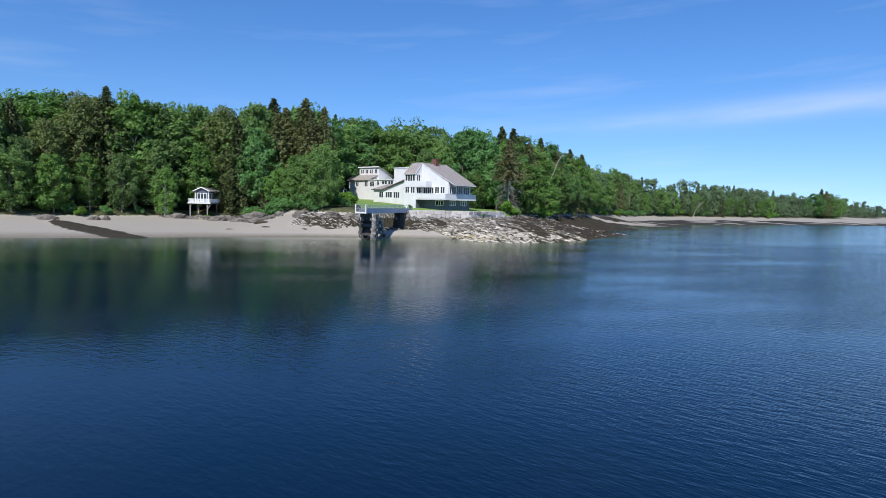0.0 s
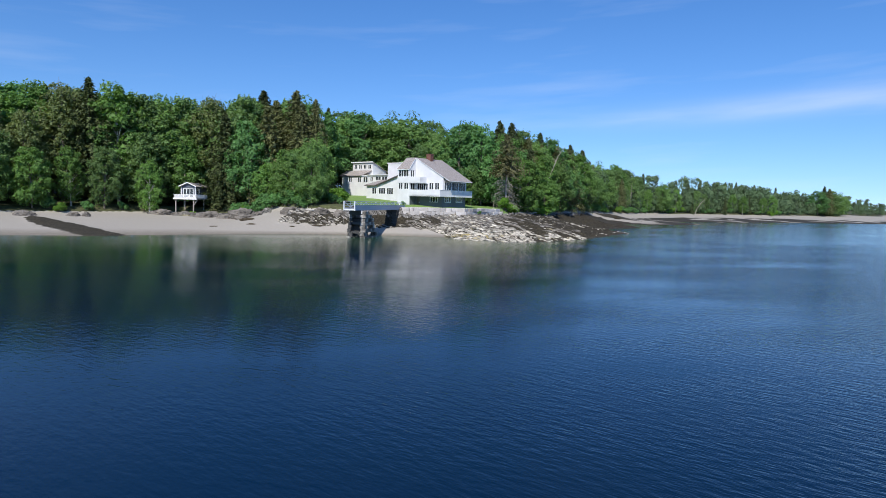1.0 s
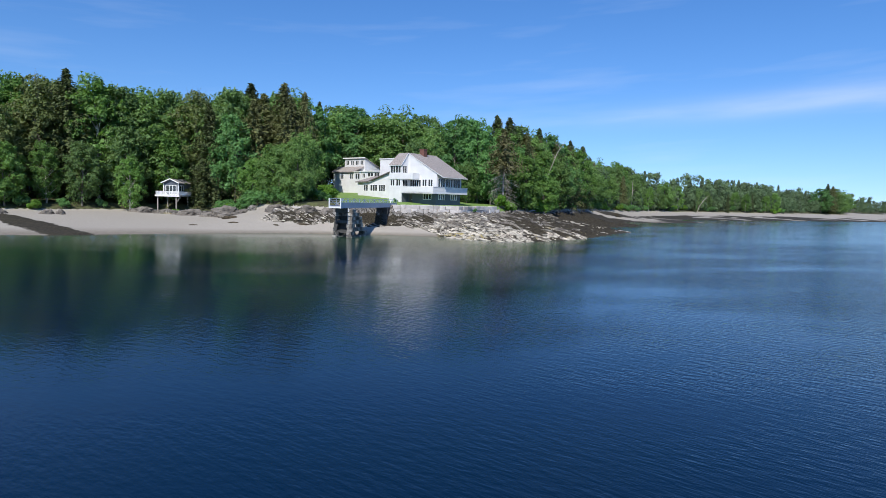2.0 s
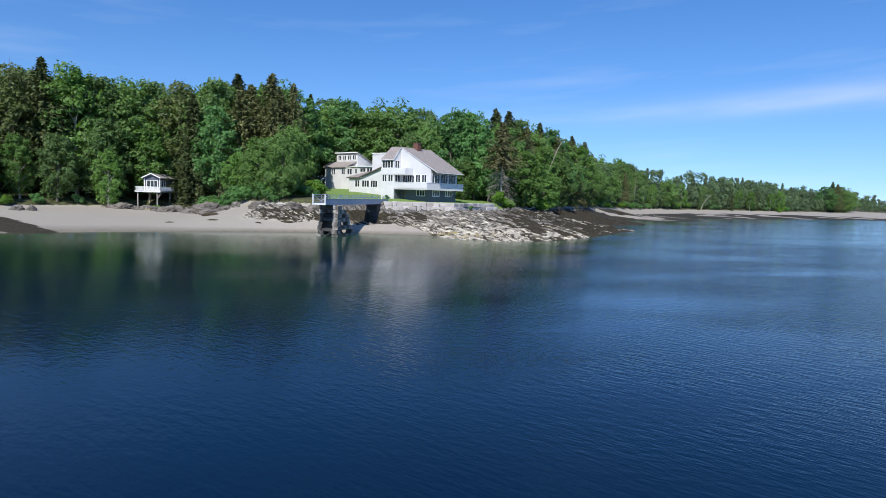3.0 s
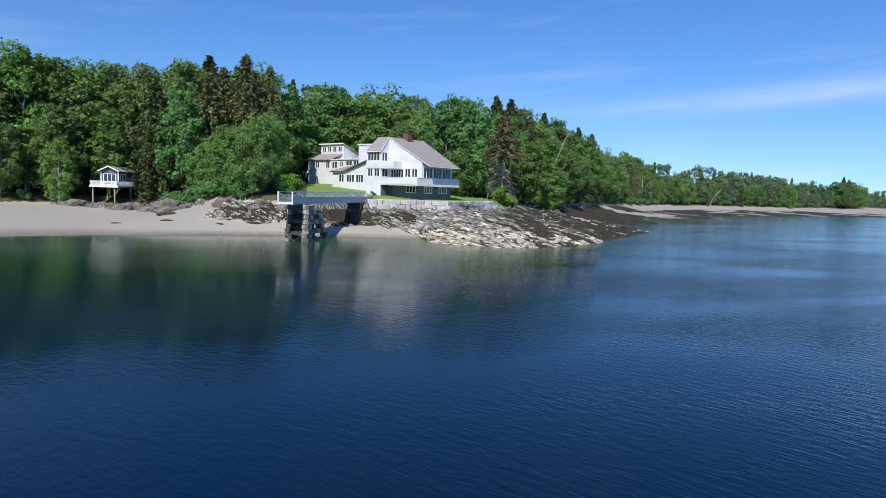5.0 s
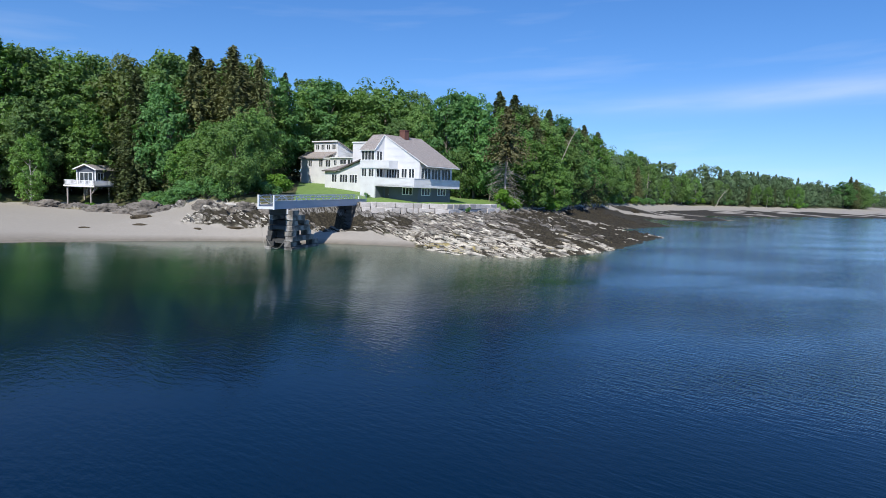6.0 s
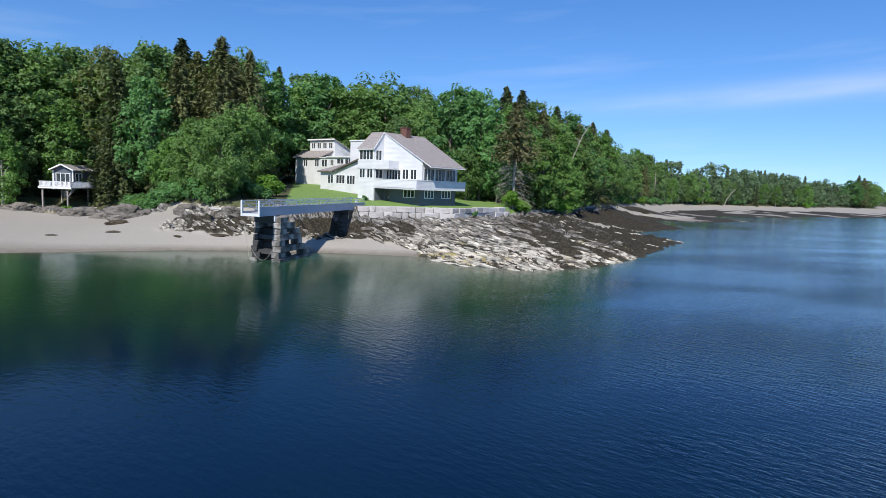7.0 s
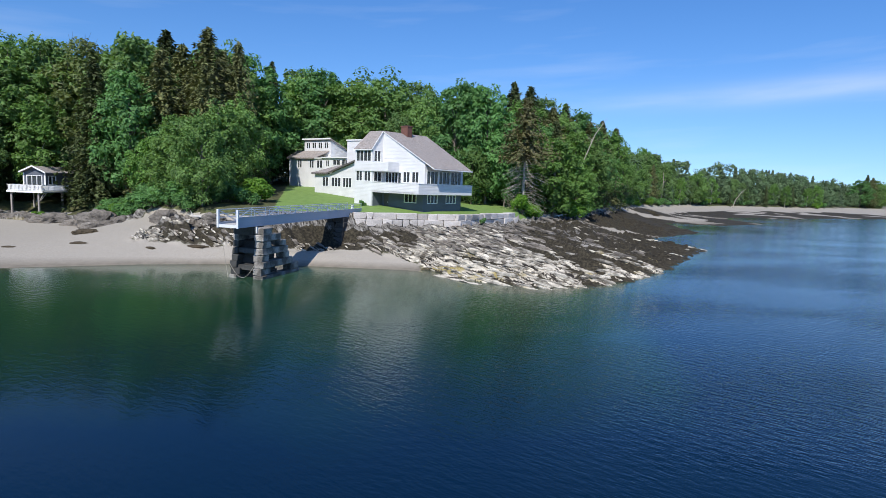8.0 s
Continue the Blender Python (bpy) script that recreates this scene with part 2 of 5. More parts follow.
DARK_STONE = material("tide_and_shade_dark_granite", (0.05, 0.05, 0.048), 0.8, vary=0.4, scale=1.2, fine=9, bump=0.6, bump_dist=0.05, per_object=0.25)
STEEL = material("blue_grey_painted_steel", (0.42, 0.46, 0.53), 0.5, vary=0.12, scale=0.5, fine=12, bump=0.08)
RAIL = material("pale_grey_painted_rail", (0.68, 0.70, 0.72), 0.5, vary=0.1, scale=0.7, fine=12, bump=0.05)
DECKING = material("silvered_deck_boards", (0.45, 0.44, 0.42), 0.85, vary=0.2, scale=1, fine=16, bump=0.3)
ROPE = material("weathered_rope", (0.30, 0.28, 0.24), 0.9, vary=0.2)
TIMBER = material("grey_timber", (0.33, 0.30, 0.27), 0.85, vary=0.25, scale=1.5, fine=15, bump=0.3)
BARK = material("grey_bark", (0.20, 0.175, 0.15), 0.95, vary=0.4, scale=1.5, fine=10, bump=0.7, bump_dist=0.04, per_object=0.2)
PALE_BARK = material("silver_birch_bark", (0.52, 0.49, 0.45), 0.9, vary=0.35, scale=1.5, fine=9, bump=0.4, per_object=0.15)
DEAD_WOOD = material("dead_branch_wood", (0.42, 0.375, 0.325), 0.95, vary=0.3, scale=2, fine=12, bump=0.4)
LEAF = leaf_material("broad_leaves", (0.138, 0.262, 0.076), (0.180, 0.290, 0.084))
LEAF_LIGHT = leaf_material("young_broad_leaves", (0.160, 0.280, 0.070), (0.125, 0.250, 0.060))
LEAF_BRIGHT = leaf_material("fresh_shrub_leaves", (0.170, 0.320, 0.050), (0.150, 0.290, 0.045), through_light=0.5)
LEAF_ASH = leaf_material("feathery_ash_leaves", (0.135, 0.235, 0.082), (0.165, 0.262, 0.090))
LEAF_OLIVE = leaf_material("olive_budding_leaves", (0.185, 0.212, 0.085), (0.135, 0.195, 0.064))
LEAF_DARK = leaf_material("deep_green_leaves", (0.108, 0.250, 0.084), (0.138, 0.275, 0.086))
NEEDLE = leaf_material("spruce_needles", (0.070, 0.100, 0.038), (0.088, 0.108, 0.040), rough=0.6, through_light=0.12)
NEEDLE_BROWN = leaf_material("bronze_spruce_needles", (0.132, 0.152, 0.060), (0.150, 0.158, 0.064), rough=0.6, through_light=0.12)
NEEDLE_OLD = leaf_material("faded_spruce_needles", (0.175, 0.180, 0.080), (0.200, 0.190, 0.090), rough=0.6, through_light=0.12)
ROCK = material("ledge_rock", (0.56, 0.52, 0.44), 0.85, vary=0.4, scale=1.1, fine=7, bump=0.9, bump_dist=0.06, per_island=0.45, tint=(0.115, 0.10, 0.08), patchy=True)
BOULDER = material("grey_boulder", (0.25, 0.222, 0.19), 0.9, vary=0.45, scale=0.8, fine=6, bump=0.9, bump_dist=0.08, per_object=0.2, per_island=0.25, tint=(0.085, 0.076, 0.066), patchy=True)
WEED_MAT = material("brown_rockweed", (0.060, 0.045, 0.026), 0.8, vary=0.4, scale=1.5, fine=9, bump=0.7, bump_dist=0.05)
LINEN = material("pale_interior_blind", (0.5, 0.5, 0.48), 0.9, vary=0.1)
INTERIOR = material("dim_interior", (0.10, 0.095, 0.09), 0.9, vary=0.1)


def glass_material():
    mat = bpy.data.materials.new("window_glass")
    mat.use_nodes = True
    b = mat.node_tree.nodes["Principled BSDF"]
    b.inputs["Base Color"].default_value = (0.10, 0.115, 0.13, 1)
    b.inputs["Roughness"].default_value = 0.03
    b.inputs["Transmission Weight"].default_value = 0.55
    b.inputs["IOR"].default_value = 1.45
    return mat


GLASS = glass_material()


# ---- the shore: coast line at low tide, and the line where the bank begins ----
COAST = [(-2600, -700), (-900, -160), (-300, -10), (-140, 45), (-95, 70), (-69, 84), (-55, 90), (-42, 101), (-30, 108), (-22, 111), (-15, 112), (-5, 112.3), (-1, 112.6),
         (1, 109), (4, 106.5), (9, 105), (14.5, 107.5), (19, 112), (22.5, 116.8), (26, 121.8), (31.5, 132), (41.5, 149), (41, 156), (37, 166), (44, 176), (57, 192), (58, 206), (62, 232),
         (77, 229), (101, 250), (100, 276), (111, 299), (134, 305), (171, 335), (216, 362), (272, 389), (360, 420), (900, 620), (2800, 1100)]
BANK = [(-2600, -640), (-900, -100), (-300, 40), (-140, 85), (-90, 113), (-66, 137), (-52, 136), (-39, 127), (-31, 120), (-20, 117.5), (-11, 122.6), (1.5, 126.8), (9.8, 140), (14, 150),
        (22, 166), (30, 186), (42, 216), (56, 256), (80, 312), (109, 357), (155, 396), (217, 426), (300, 520), (420, 640), (520, 700), (900, 800), (2800, 1300)]


def line_distance(line, x, y):
    """Distance to an open line, positive to its left (inland)."""
    best, sign = np.full(np.shape(x), 1e9), np.ones(np.shape(x))
    for (ax, ay), (bx, by) in zip(line, line[1:]):
        dx, dy = bx - ax, by - ay
        t = np.clip(((x - ax) * dx + (y - ay) * dy) / (dx * dx + dy * dy), 0, 1)
        ex, ey = x - ax - t * dx, y - ay - t * dy
        d = np.hypot(ex, ey)
        s = np.where(dx * (y - ay) - dy * (x - ax) >= 0, 1.0, -1.0)
        near = d < best - 1e-6
        best, sign = np.where(near, d, best), np.where(near, s, sign)
    return best * sign


def lawn_mask(x, y):
    """Mown grass round the house: one along the wall, one up the slope to the annex."""
    return smooth(-1, 1, x + 22.0 + 0.27 * (y - 125)) * smooth(14, 11, x) * smooth(178, 172, y)


def bed_profile(v):
    """One bed after another: a long rise and a short fall, 0 to 1."""
    f = v % 1.0
    return np.where(f < 0.72, f / 0.72, (1 - f) / 0.28)


def shore(x, y):
    """Height of the ground, and how much it is rock, weed, sand and grass."""
    x, y = np.asarray(x, float), np.asarray(y, float)
    dc, db = line_distance(COAST, x, y), line_distance(BANK, x, y)
    between = np.clip(dc / np.maximum(dc - db, 1e-3), 0, 1)
    between = np.where(db > 0, 1.0, np.where(dc < 0, 0.0, between))
    n1, n2 = fbm(x / 9, y / 9, 3), fbm(x / 2.2, y / 2.2, 8)
    n3 = fbm(x / 15, y / 12, 21)
    # a gully runs up under the bridge to the abutment
    gully = np.exp(-((line_distance(((-15.2, 112), (-12.6, 121.0)), x, y) / 3.4) ** 2)) * smooth(121.6, 120.0, y - 0.2 * (x + 13))
    # where ledge shows
    centre = np.maximum(smooth(-4, 1, x + 3 * (n1 - 0.5)), smooth(-0.9, 0.7, y - 117.3 + 0.5 * (x + 9.5) + 2.4 * (n2 - 0.5)) * smooth(-11, -8.5, x)) * smooth(75, 58, x)
    mid = smooth(-35.5, -33, x + 2 * (n1 - 0.5)) * smooth(0, -4, x) * smooth(0.38, 0.52, between + 0.25 * (n1 - 0.5))
    left = smooth(-66, -60, x) * smooth(-38, -41, x) * smooth(0.80, 0.88, between + 0.12 * (n1 - 0.5))
    rock = np.clip(np.maximum(np.maximum(centre, mid), left), 0, 1)
    rock = np.where(dc < -6, 0, rock) * smooth(0.6, -0.2, db - 2.6 * smooth(-24, -20, x) * smooth(-8, -11, x))
    # tongues of pale sand between the weedy ledges
    inlet = np.maximum(np.exp(-((np.abs(line_distance(((27.5, 164), (33.5, 173.5), (38, 176.5), (44, 172)), x, y)) + 2.4 * (n2 - 0.5)) / 1.9) ** 4), np.exp(-((np.abs(line_distance(((50, 244), (58, 246), (66, 247), (73, 239)), x, y)) + 5 * (n2 - 0.5)) / 5.0) ** 4))
    # dipping beds: steps across the strike
    across = 0.74 * x + 0.67 * y + 2.2 * fbm(x / 6, y / 6, 5) + 0.8 * n2
    saw, saw2, saw3 = (bed_profile(across / period + shift) for period, shift in ((1.5, 0.0), (0.85, 0.3), (4.3, 0.6 * n1)))
    rock = rock * (1 - inlet)
    # rockweed on the lower ledges
    weed = smooth(6, 17, x + 10 * (n1 - 0.5) + 12 * (between - 0.35)) * smooth(90, 60, x) * smooth(1.0, 0.86, between + 0.1 * (n2 - 0.5)) * smooth(0.36, 0.46, n2 + 0.3 * smooth(20, 40, x) + 0.12)
    weed = np.maximum(weed, mid * smooth(0.92, 0.72, between) * smooth(0.36, 0.5, n2 * 0.6 + n1 * 0.4))
    streaks = fbm((0.74 * x + 0.67 * y) / 1.6, (0.67 * x - 0.74 * y) / 9, 33)
    weed = np.maximum(weed, centre * smooth(0.52, 0.60, streaks) * smooth(0.02, 0.12, between) * smooth(0.85, 0.7, between))
    bare = fbm((0.74 * x + 0.67 * y) / 1.1 + 1.3 * n1, (0.67 * x - 0.74 * y) / 7, 61)
    weed = weed * (1 - smooth(0.56, 0.62, bare) * smooth(33, 19, x) * smooth(-3, 2, x))
    # weed lies in the hollows between the beds, and thick under the bridge
    hollow = centre * smooth(0.50, 0.30, 0.65 * saw + 0.35 * saw3 + 0.5 * (n2 - 0.5)) * smooth(0.92, 0.78, between)
    weed = np.maximum(weed, hollow)
    weed = np.maximum(weed, mid * smooth(-24, -20, x + 4 * (n2 - 0.5)) * smooth(0.84, 0.74, between + 0.35 * (n2 - 0.5)) * smooth(0.58, 0.50, 0.6 * saw + 0.4 * n1))
    patch = np.exp(-((((x + 60.5) * 0.82 - (y - 95.5) * -0.57) / 8.5) ** 4 + (((x + 60.5) * 0.57 + (y - 95.5) * 0.82) / 3.0) ** 4))
    weed = np.maximum(weed, smooth(0.35, 0.6, patch + 0.3 * (n2 - 0.5)))
    flats = smooth(60, 80, x) * smooth(0.74, 0.5, between) * smooth(0.475, 0.505, n3 + 0.11 * smooth(0.4, 0.1, between))
    weed = np.maximum(weed, smooth(0.06, 0.25, gully) * smooth(115.5, 117.5, y + 3 * (n2 - 0.5)))
    weed = np.clip(np.maximum(weed, flats), 0, 1) * (1 - inlet)
    weed = np.where((dc > -4) & (db < 0.5), weed, 0)
    # heights
    rise = np.where(rock > 0.5, between ** 0.9, between) * (1 - smooth(20, 34, x) * smooth(140, 110, x)) + between ** 1.9 * smooth(20, 34, x) * smooth(140, 110, x)
    low = smooth(-38, -48, x)
    z = (3.75 - 1.6 * low - 1.3 * smooth(55, 95, x)) * rise
    z = np.where(dc < 0, np.maximum(-7.0, dc * 0.16), z)
    inland = np.maximum(db, 0)
    z = z + np.where(db > 0, np.minimum(inland * np.where((x > -12) & (x < 10.5), 1.7, 0.75 - 0.4 * low), 1.45) + 0.075 * np.clip(inland - 3, 0, 90), 0)
    z = z * (1 - gully) + np.minimum(z, 1.15) * gully
    forest = np.where(db > 0, 1 - lawn_mask(x, y), 0)
    z = z + forest * (n1 - 0.5) * np.clip(inland * 0.2, 0, 1.2)
    bed = (saw3 - 0.45) * 0.6 + (saw**1.3 - 0.4) * 0.85 * (0.4 + 1.2 * n1) + (saw2 - 0.45) * 0.30 * (0.4 + 1.2 * n2)
    edge = smooth(-3, 2.5, dc) * smooth(1.2, -0.8, db)
    z = z + rock * edge * bed * (1 - 0.2 * weed) * (1 - 0.7 * gully) + rock * edge * (n2 - 0.5) * 0.5
    z = z + smooth(0, 4, dc) * (1 - rock) * np.where(db < 0, 1, 0) * (n1 - 0.5) * 0.22
    z = z + weed * (1 - rock) * 0.3 * n2 * smooth(-1, 2, dc)
    grass = np.where(db > np.where(x < -10.5, 2.6, 0.6), lawn_mask(x, y), 0)
    sand = np.where(db < 1.0, (1 - rock), 0)
    return z, rock, weed, sand, grass, dc


def ground_height(x, y):
    return float(shore(np.array([x]), np.array([y]))[0][0])


def steps(*spans):
    """Grid lines: (start, end, step) spans one after another."""
    out = []
    for a, b, s in spans:
        out += list(np.arange(a, b, s))
    return np.array(out + [spans[-1][1]])


def lattice(xs, ys):
    gx, gy = np.meshgrid(xs, ys)
    nx, ny = len(xs), len(ys)
    idx = np.arange(nx * ny).reshape(ny, nx)
    quads = np.stack([idx[:-1, :-1], idx[:-1, 1:], idx[1:, 1:], idx[1:, :-1]], -1).reshape(-1, 4)
    return gx.ravel(), gy.ravel(), quads


def ground_material():
    mat = bpy.data.materials.new("shore_ground")
    mat.use_nodes = True
    nt = mat.node_tree
    bsdf = nt.nodes["Principled BSDF"]
    bsdf.inputs["Roughness"].default_value, bsdf.inputs["Specular IOR Level"].default_value = 0.9, 0.25
    tc = nt.nodes.new("ShaderNodeTexCoord")
    att = nt.nodes.new("ShaderNodeAttribute")
    att.attribute_name = "cover"
    sep = nt.nodes.new("ShaderNodeSeparateColor")
    nt.links.new(att.outputs["Color"], sep.inputs[0])

    def noise_node(scale, detail=6, stretch=None):
        n = nt.nodes.new("ShaderNodeTexNoise")
        n.inputs["Scale"].default_value, n.inputs["Detail"].default_value = scale, detail
        if stretch:
            mp = nt.nodes.new("ShaderNodeMapping")
            mp.vector_type = "TEXTURE"
            mp.inputs["Rotation"].default_value, mp.inputs["Scale"].default_value = stretch
            nt.links.new(tc.outputs["Object"], mp.inputs["Vector"])
            nt.links.new(mp.outputs[0], n.inputs["Vector"])
        else:
            nt.links.new(tc.outputs["Object"], n.inputs["Vector"])
        return n.outputs[0]

    def ramp(value, stops):
        r = nt.nodes.new("ShaderNodeValToRGB")
        while len(r.color_ramp.elements) < len(stops):
            r.color_ramp.elements.new(0.5)
        for el, (p, c) in zip(r.color_ramp.elements, stops):
            el.position, el.color = p, (*c, 1)
        nt.links.new(value, r.inputs[0])
        return r.outputs[0]

    def blend(fac, a, b):
        m = nt.nodes.new("ShaderNodeMix")
        m.data_type = "RGBA"
        nt.links.new(fac, m.inputs["Factor"])
        nt.links.new(a, m.inputs["A"])
        nt.links.new(b, m.inputs["B"])
        return m.outputs["Result"]

    def sharpen(mask, rough_edge, width=0.07):
        a = nt.nodes.new("ShaderNodeMath")
        a.operation = "MULTIPLY_ADD"
        nt.links.new(rough_edge, a.inputs[0])
        a.inputs[1].default_value = 0.7
        nt.links.new(mask, a.inputs[2])
        r = nt.nodes.new("ShaderNodeMapRange")
        r.inputs["From Min"].default_value, r.inputs["From Max"].default_value = 0.85 - width, 0.85 + width
        nt.links.new(a.outputs[0], r.inputs["Value"])
        return r.outputs[0]

    beds = noise_node(1.0, 7, ((0, 0, radians(-48)), (2.6, 0.2, 0.5)))
    grain = noise_node(1.3, 8)
    coarse = noise_node(0.16, 5)
    fine = noise_node(9.0, 4)
    rock_col = ramp(beds, [(0.40, (0.026, 0.022, 0.018)), (0.455, (0.10, 0.088, 0.072)), (0.49, (0.40, 0.36, 0.30)), (0.62, (0.62, 0.57, 0.48))])
    rock_old = ramp(beds, [(0.38, (0.030, 0.027, 0.024)), (0.47, (0.12, 0.112, 0.10)), (0.66, (0.30, 0.285, 0.265))])
    tone = nt.nodes.new("ShaderNodeMapRange")
    tone.inputs["From Min"].default_value, tone.inputs["From Max"].default_value = 1.9, 2.9
    sepz = nt.nodes.new("ShaderNodeSeparateXYZ")
    nt.links.new(tc.outputs["Object"], sepz.inputs[0])
    addz = nt.nodes.new("ShaderNodeMath")
    addz.operation = "MULTIPLY_ADD"
    nt.links.new(coarse, addz.inputs[0])
    addz.inputs[1].default_value = 1.4
    nt.links.new(sepz.outputs["Z"], addz.inputs[2])
    nt.links.new(addz.outputs[0], tone.inputs["Value"])
    # ochre growth on the damp middle beds
    ochre = ramp(fine, [(0.3, (0.20, 0.155, 0.06)), (0.7, (0.44, 0.37, 0.17))])
    yellow = nt.nodes.new("ShaderNodeMapRange")
    yellow.inputs["From Min"].default_value, yellow.inputs["From Max"].default_value = 0.54, 0.62
    nt.links.new(noise_node(0.22, 7), yellow.inputs["Value"])
    rock_col = blend(yellow.outputs[0], rock_col, ochre)
    rock_col = blend(tone.outputs[0], rock_col, rock_old)
    weed_col = ramp(noise_node(3.6, 8), [(0.34, (0.016, 0.013, 0.009)), (0.5, (0.036, 0.031, 0.021)), (0.68, (0.072, 0.061, 0.040))])
    sand_col = ramp(fine, [(0.3, (0.290, 0.264, 0.226)), (0.7, (0.392, 0.358, 0.308))])
    wet = nt.nodes.new("ShaderNodeMapRange")
    wet.inputs["From Min"].default_value, wet.inputs["From Max"].default_value = 0.10, 0.55
    nt.links.new(sepz.outputs["Z"], wet.inputs["Value"])
    damp = ramp(grain, [(0.3, (0.17, 0.15, 0.12)), (0.7, (0.24, 0.21, 0.17))])
    sand_col = blend(wet.outputs[0], damp, sand_col)
    grass_col = ramp(grain, [(0.3, (0.135, 0.220, 0.056)), (0.7, (0.195, 0.295, 0.082))])
    floor_col = ramp(grain, [(0.3, (0.05, 0.045, 0.028)), (0.6, (0.09, 0.10, 0.04)), (0.8, (0.12, 0.13, 0.05))])
    col = blend(sharpen(sep.outputs["Blue"], grain), floor_col, sand_col)
    grass_att = nt.nodes.new("ShaderNodeAttribute")
    grass_att.attribute_name = "grass"
    col = blend(sharpen(grass_att.outputs["Fac"], grain), col, grass_col)
    col = blend(sharpen(sep.outputs["Red"], grain), col, rock_col)
    col = blend(sharpen(sep.outputs["Green"], grain), col, weed_col)
    nt.links.new(col, bsdf.inputs["Base Color"])
    bp = nt.nodes.new("ShaderNodeBump")
    bp.inputs["Strength"].default_value, bp.inputs["Distance"].default_value = 0.5, 0.12
    nt.links.new(grain, bp.inputs["Height"])
    nt.links.new(bp.outputs[0], bsdf.inputs["Normal"])
    return mat


def build_ground():
    xs = steps((-2600, -300, 230), (-300, -100, 10), (-100, -46, 0.9), (-46, 36, 0.27), (36, 48, 0.5), (48, 120, 1.6), (120, 330, 6), (330, 900, 40), (900, 2800, 300))
    ys = steps((-900, 40, 90), (40, 82, 3), (82, 103, 0.9), (103, 128, 0.25), (128, 132, 0.5), (132, 200, 0.9), (200, 300, 2.2), (300, 560, 6), (560, 1300, 60), (1300, 2800, 300))
    gx, gy, quads = lattice(xs, ys)
    z, rock, weed, sand, grass, dc = shore(gx, gy)
    me = grid_mesh(np.stack([gx, gy, z], -1), quads, ground_material())
    cover = me.attributes.new("cover", "FLOAT_COLOR", "POINT")
    cover.data.foreach_set("color", np.stack([rock, weed, sand, np.ones_like(rock)], -1).astype(np.float32).ravel())
    g = me.attributes.new("grass", "FLOAT", "POINT")
    g.data.foreach_set("value", grass.astype(np.float32))
    tagged(new("ground", me), "sandy beach, pale ledge rock, brown rockweed, lawn and forest floor", "shore", kind="structure")


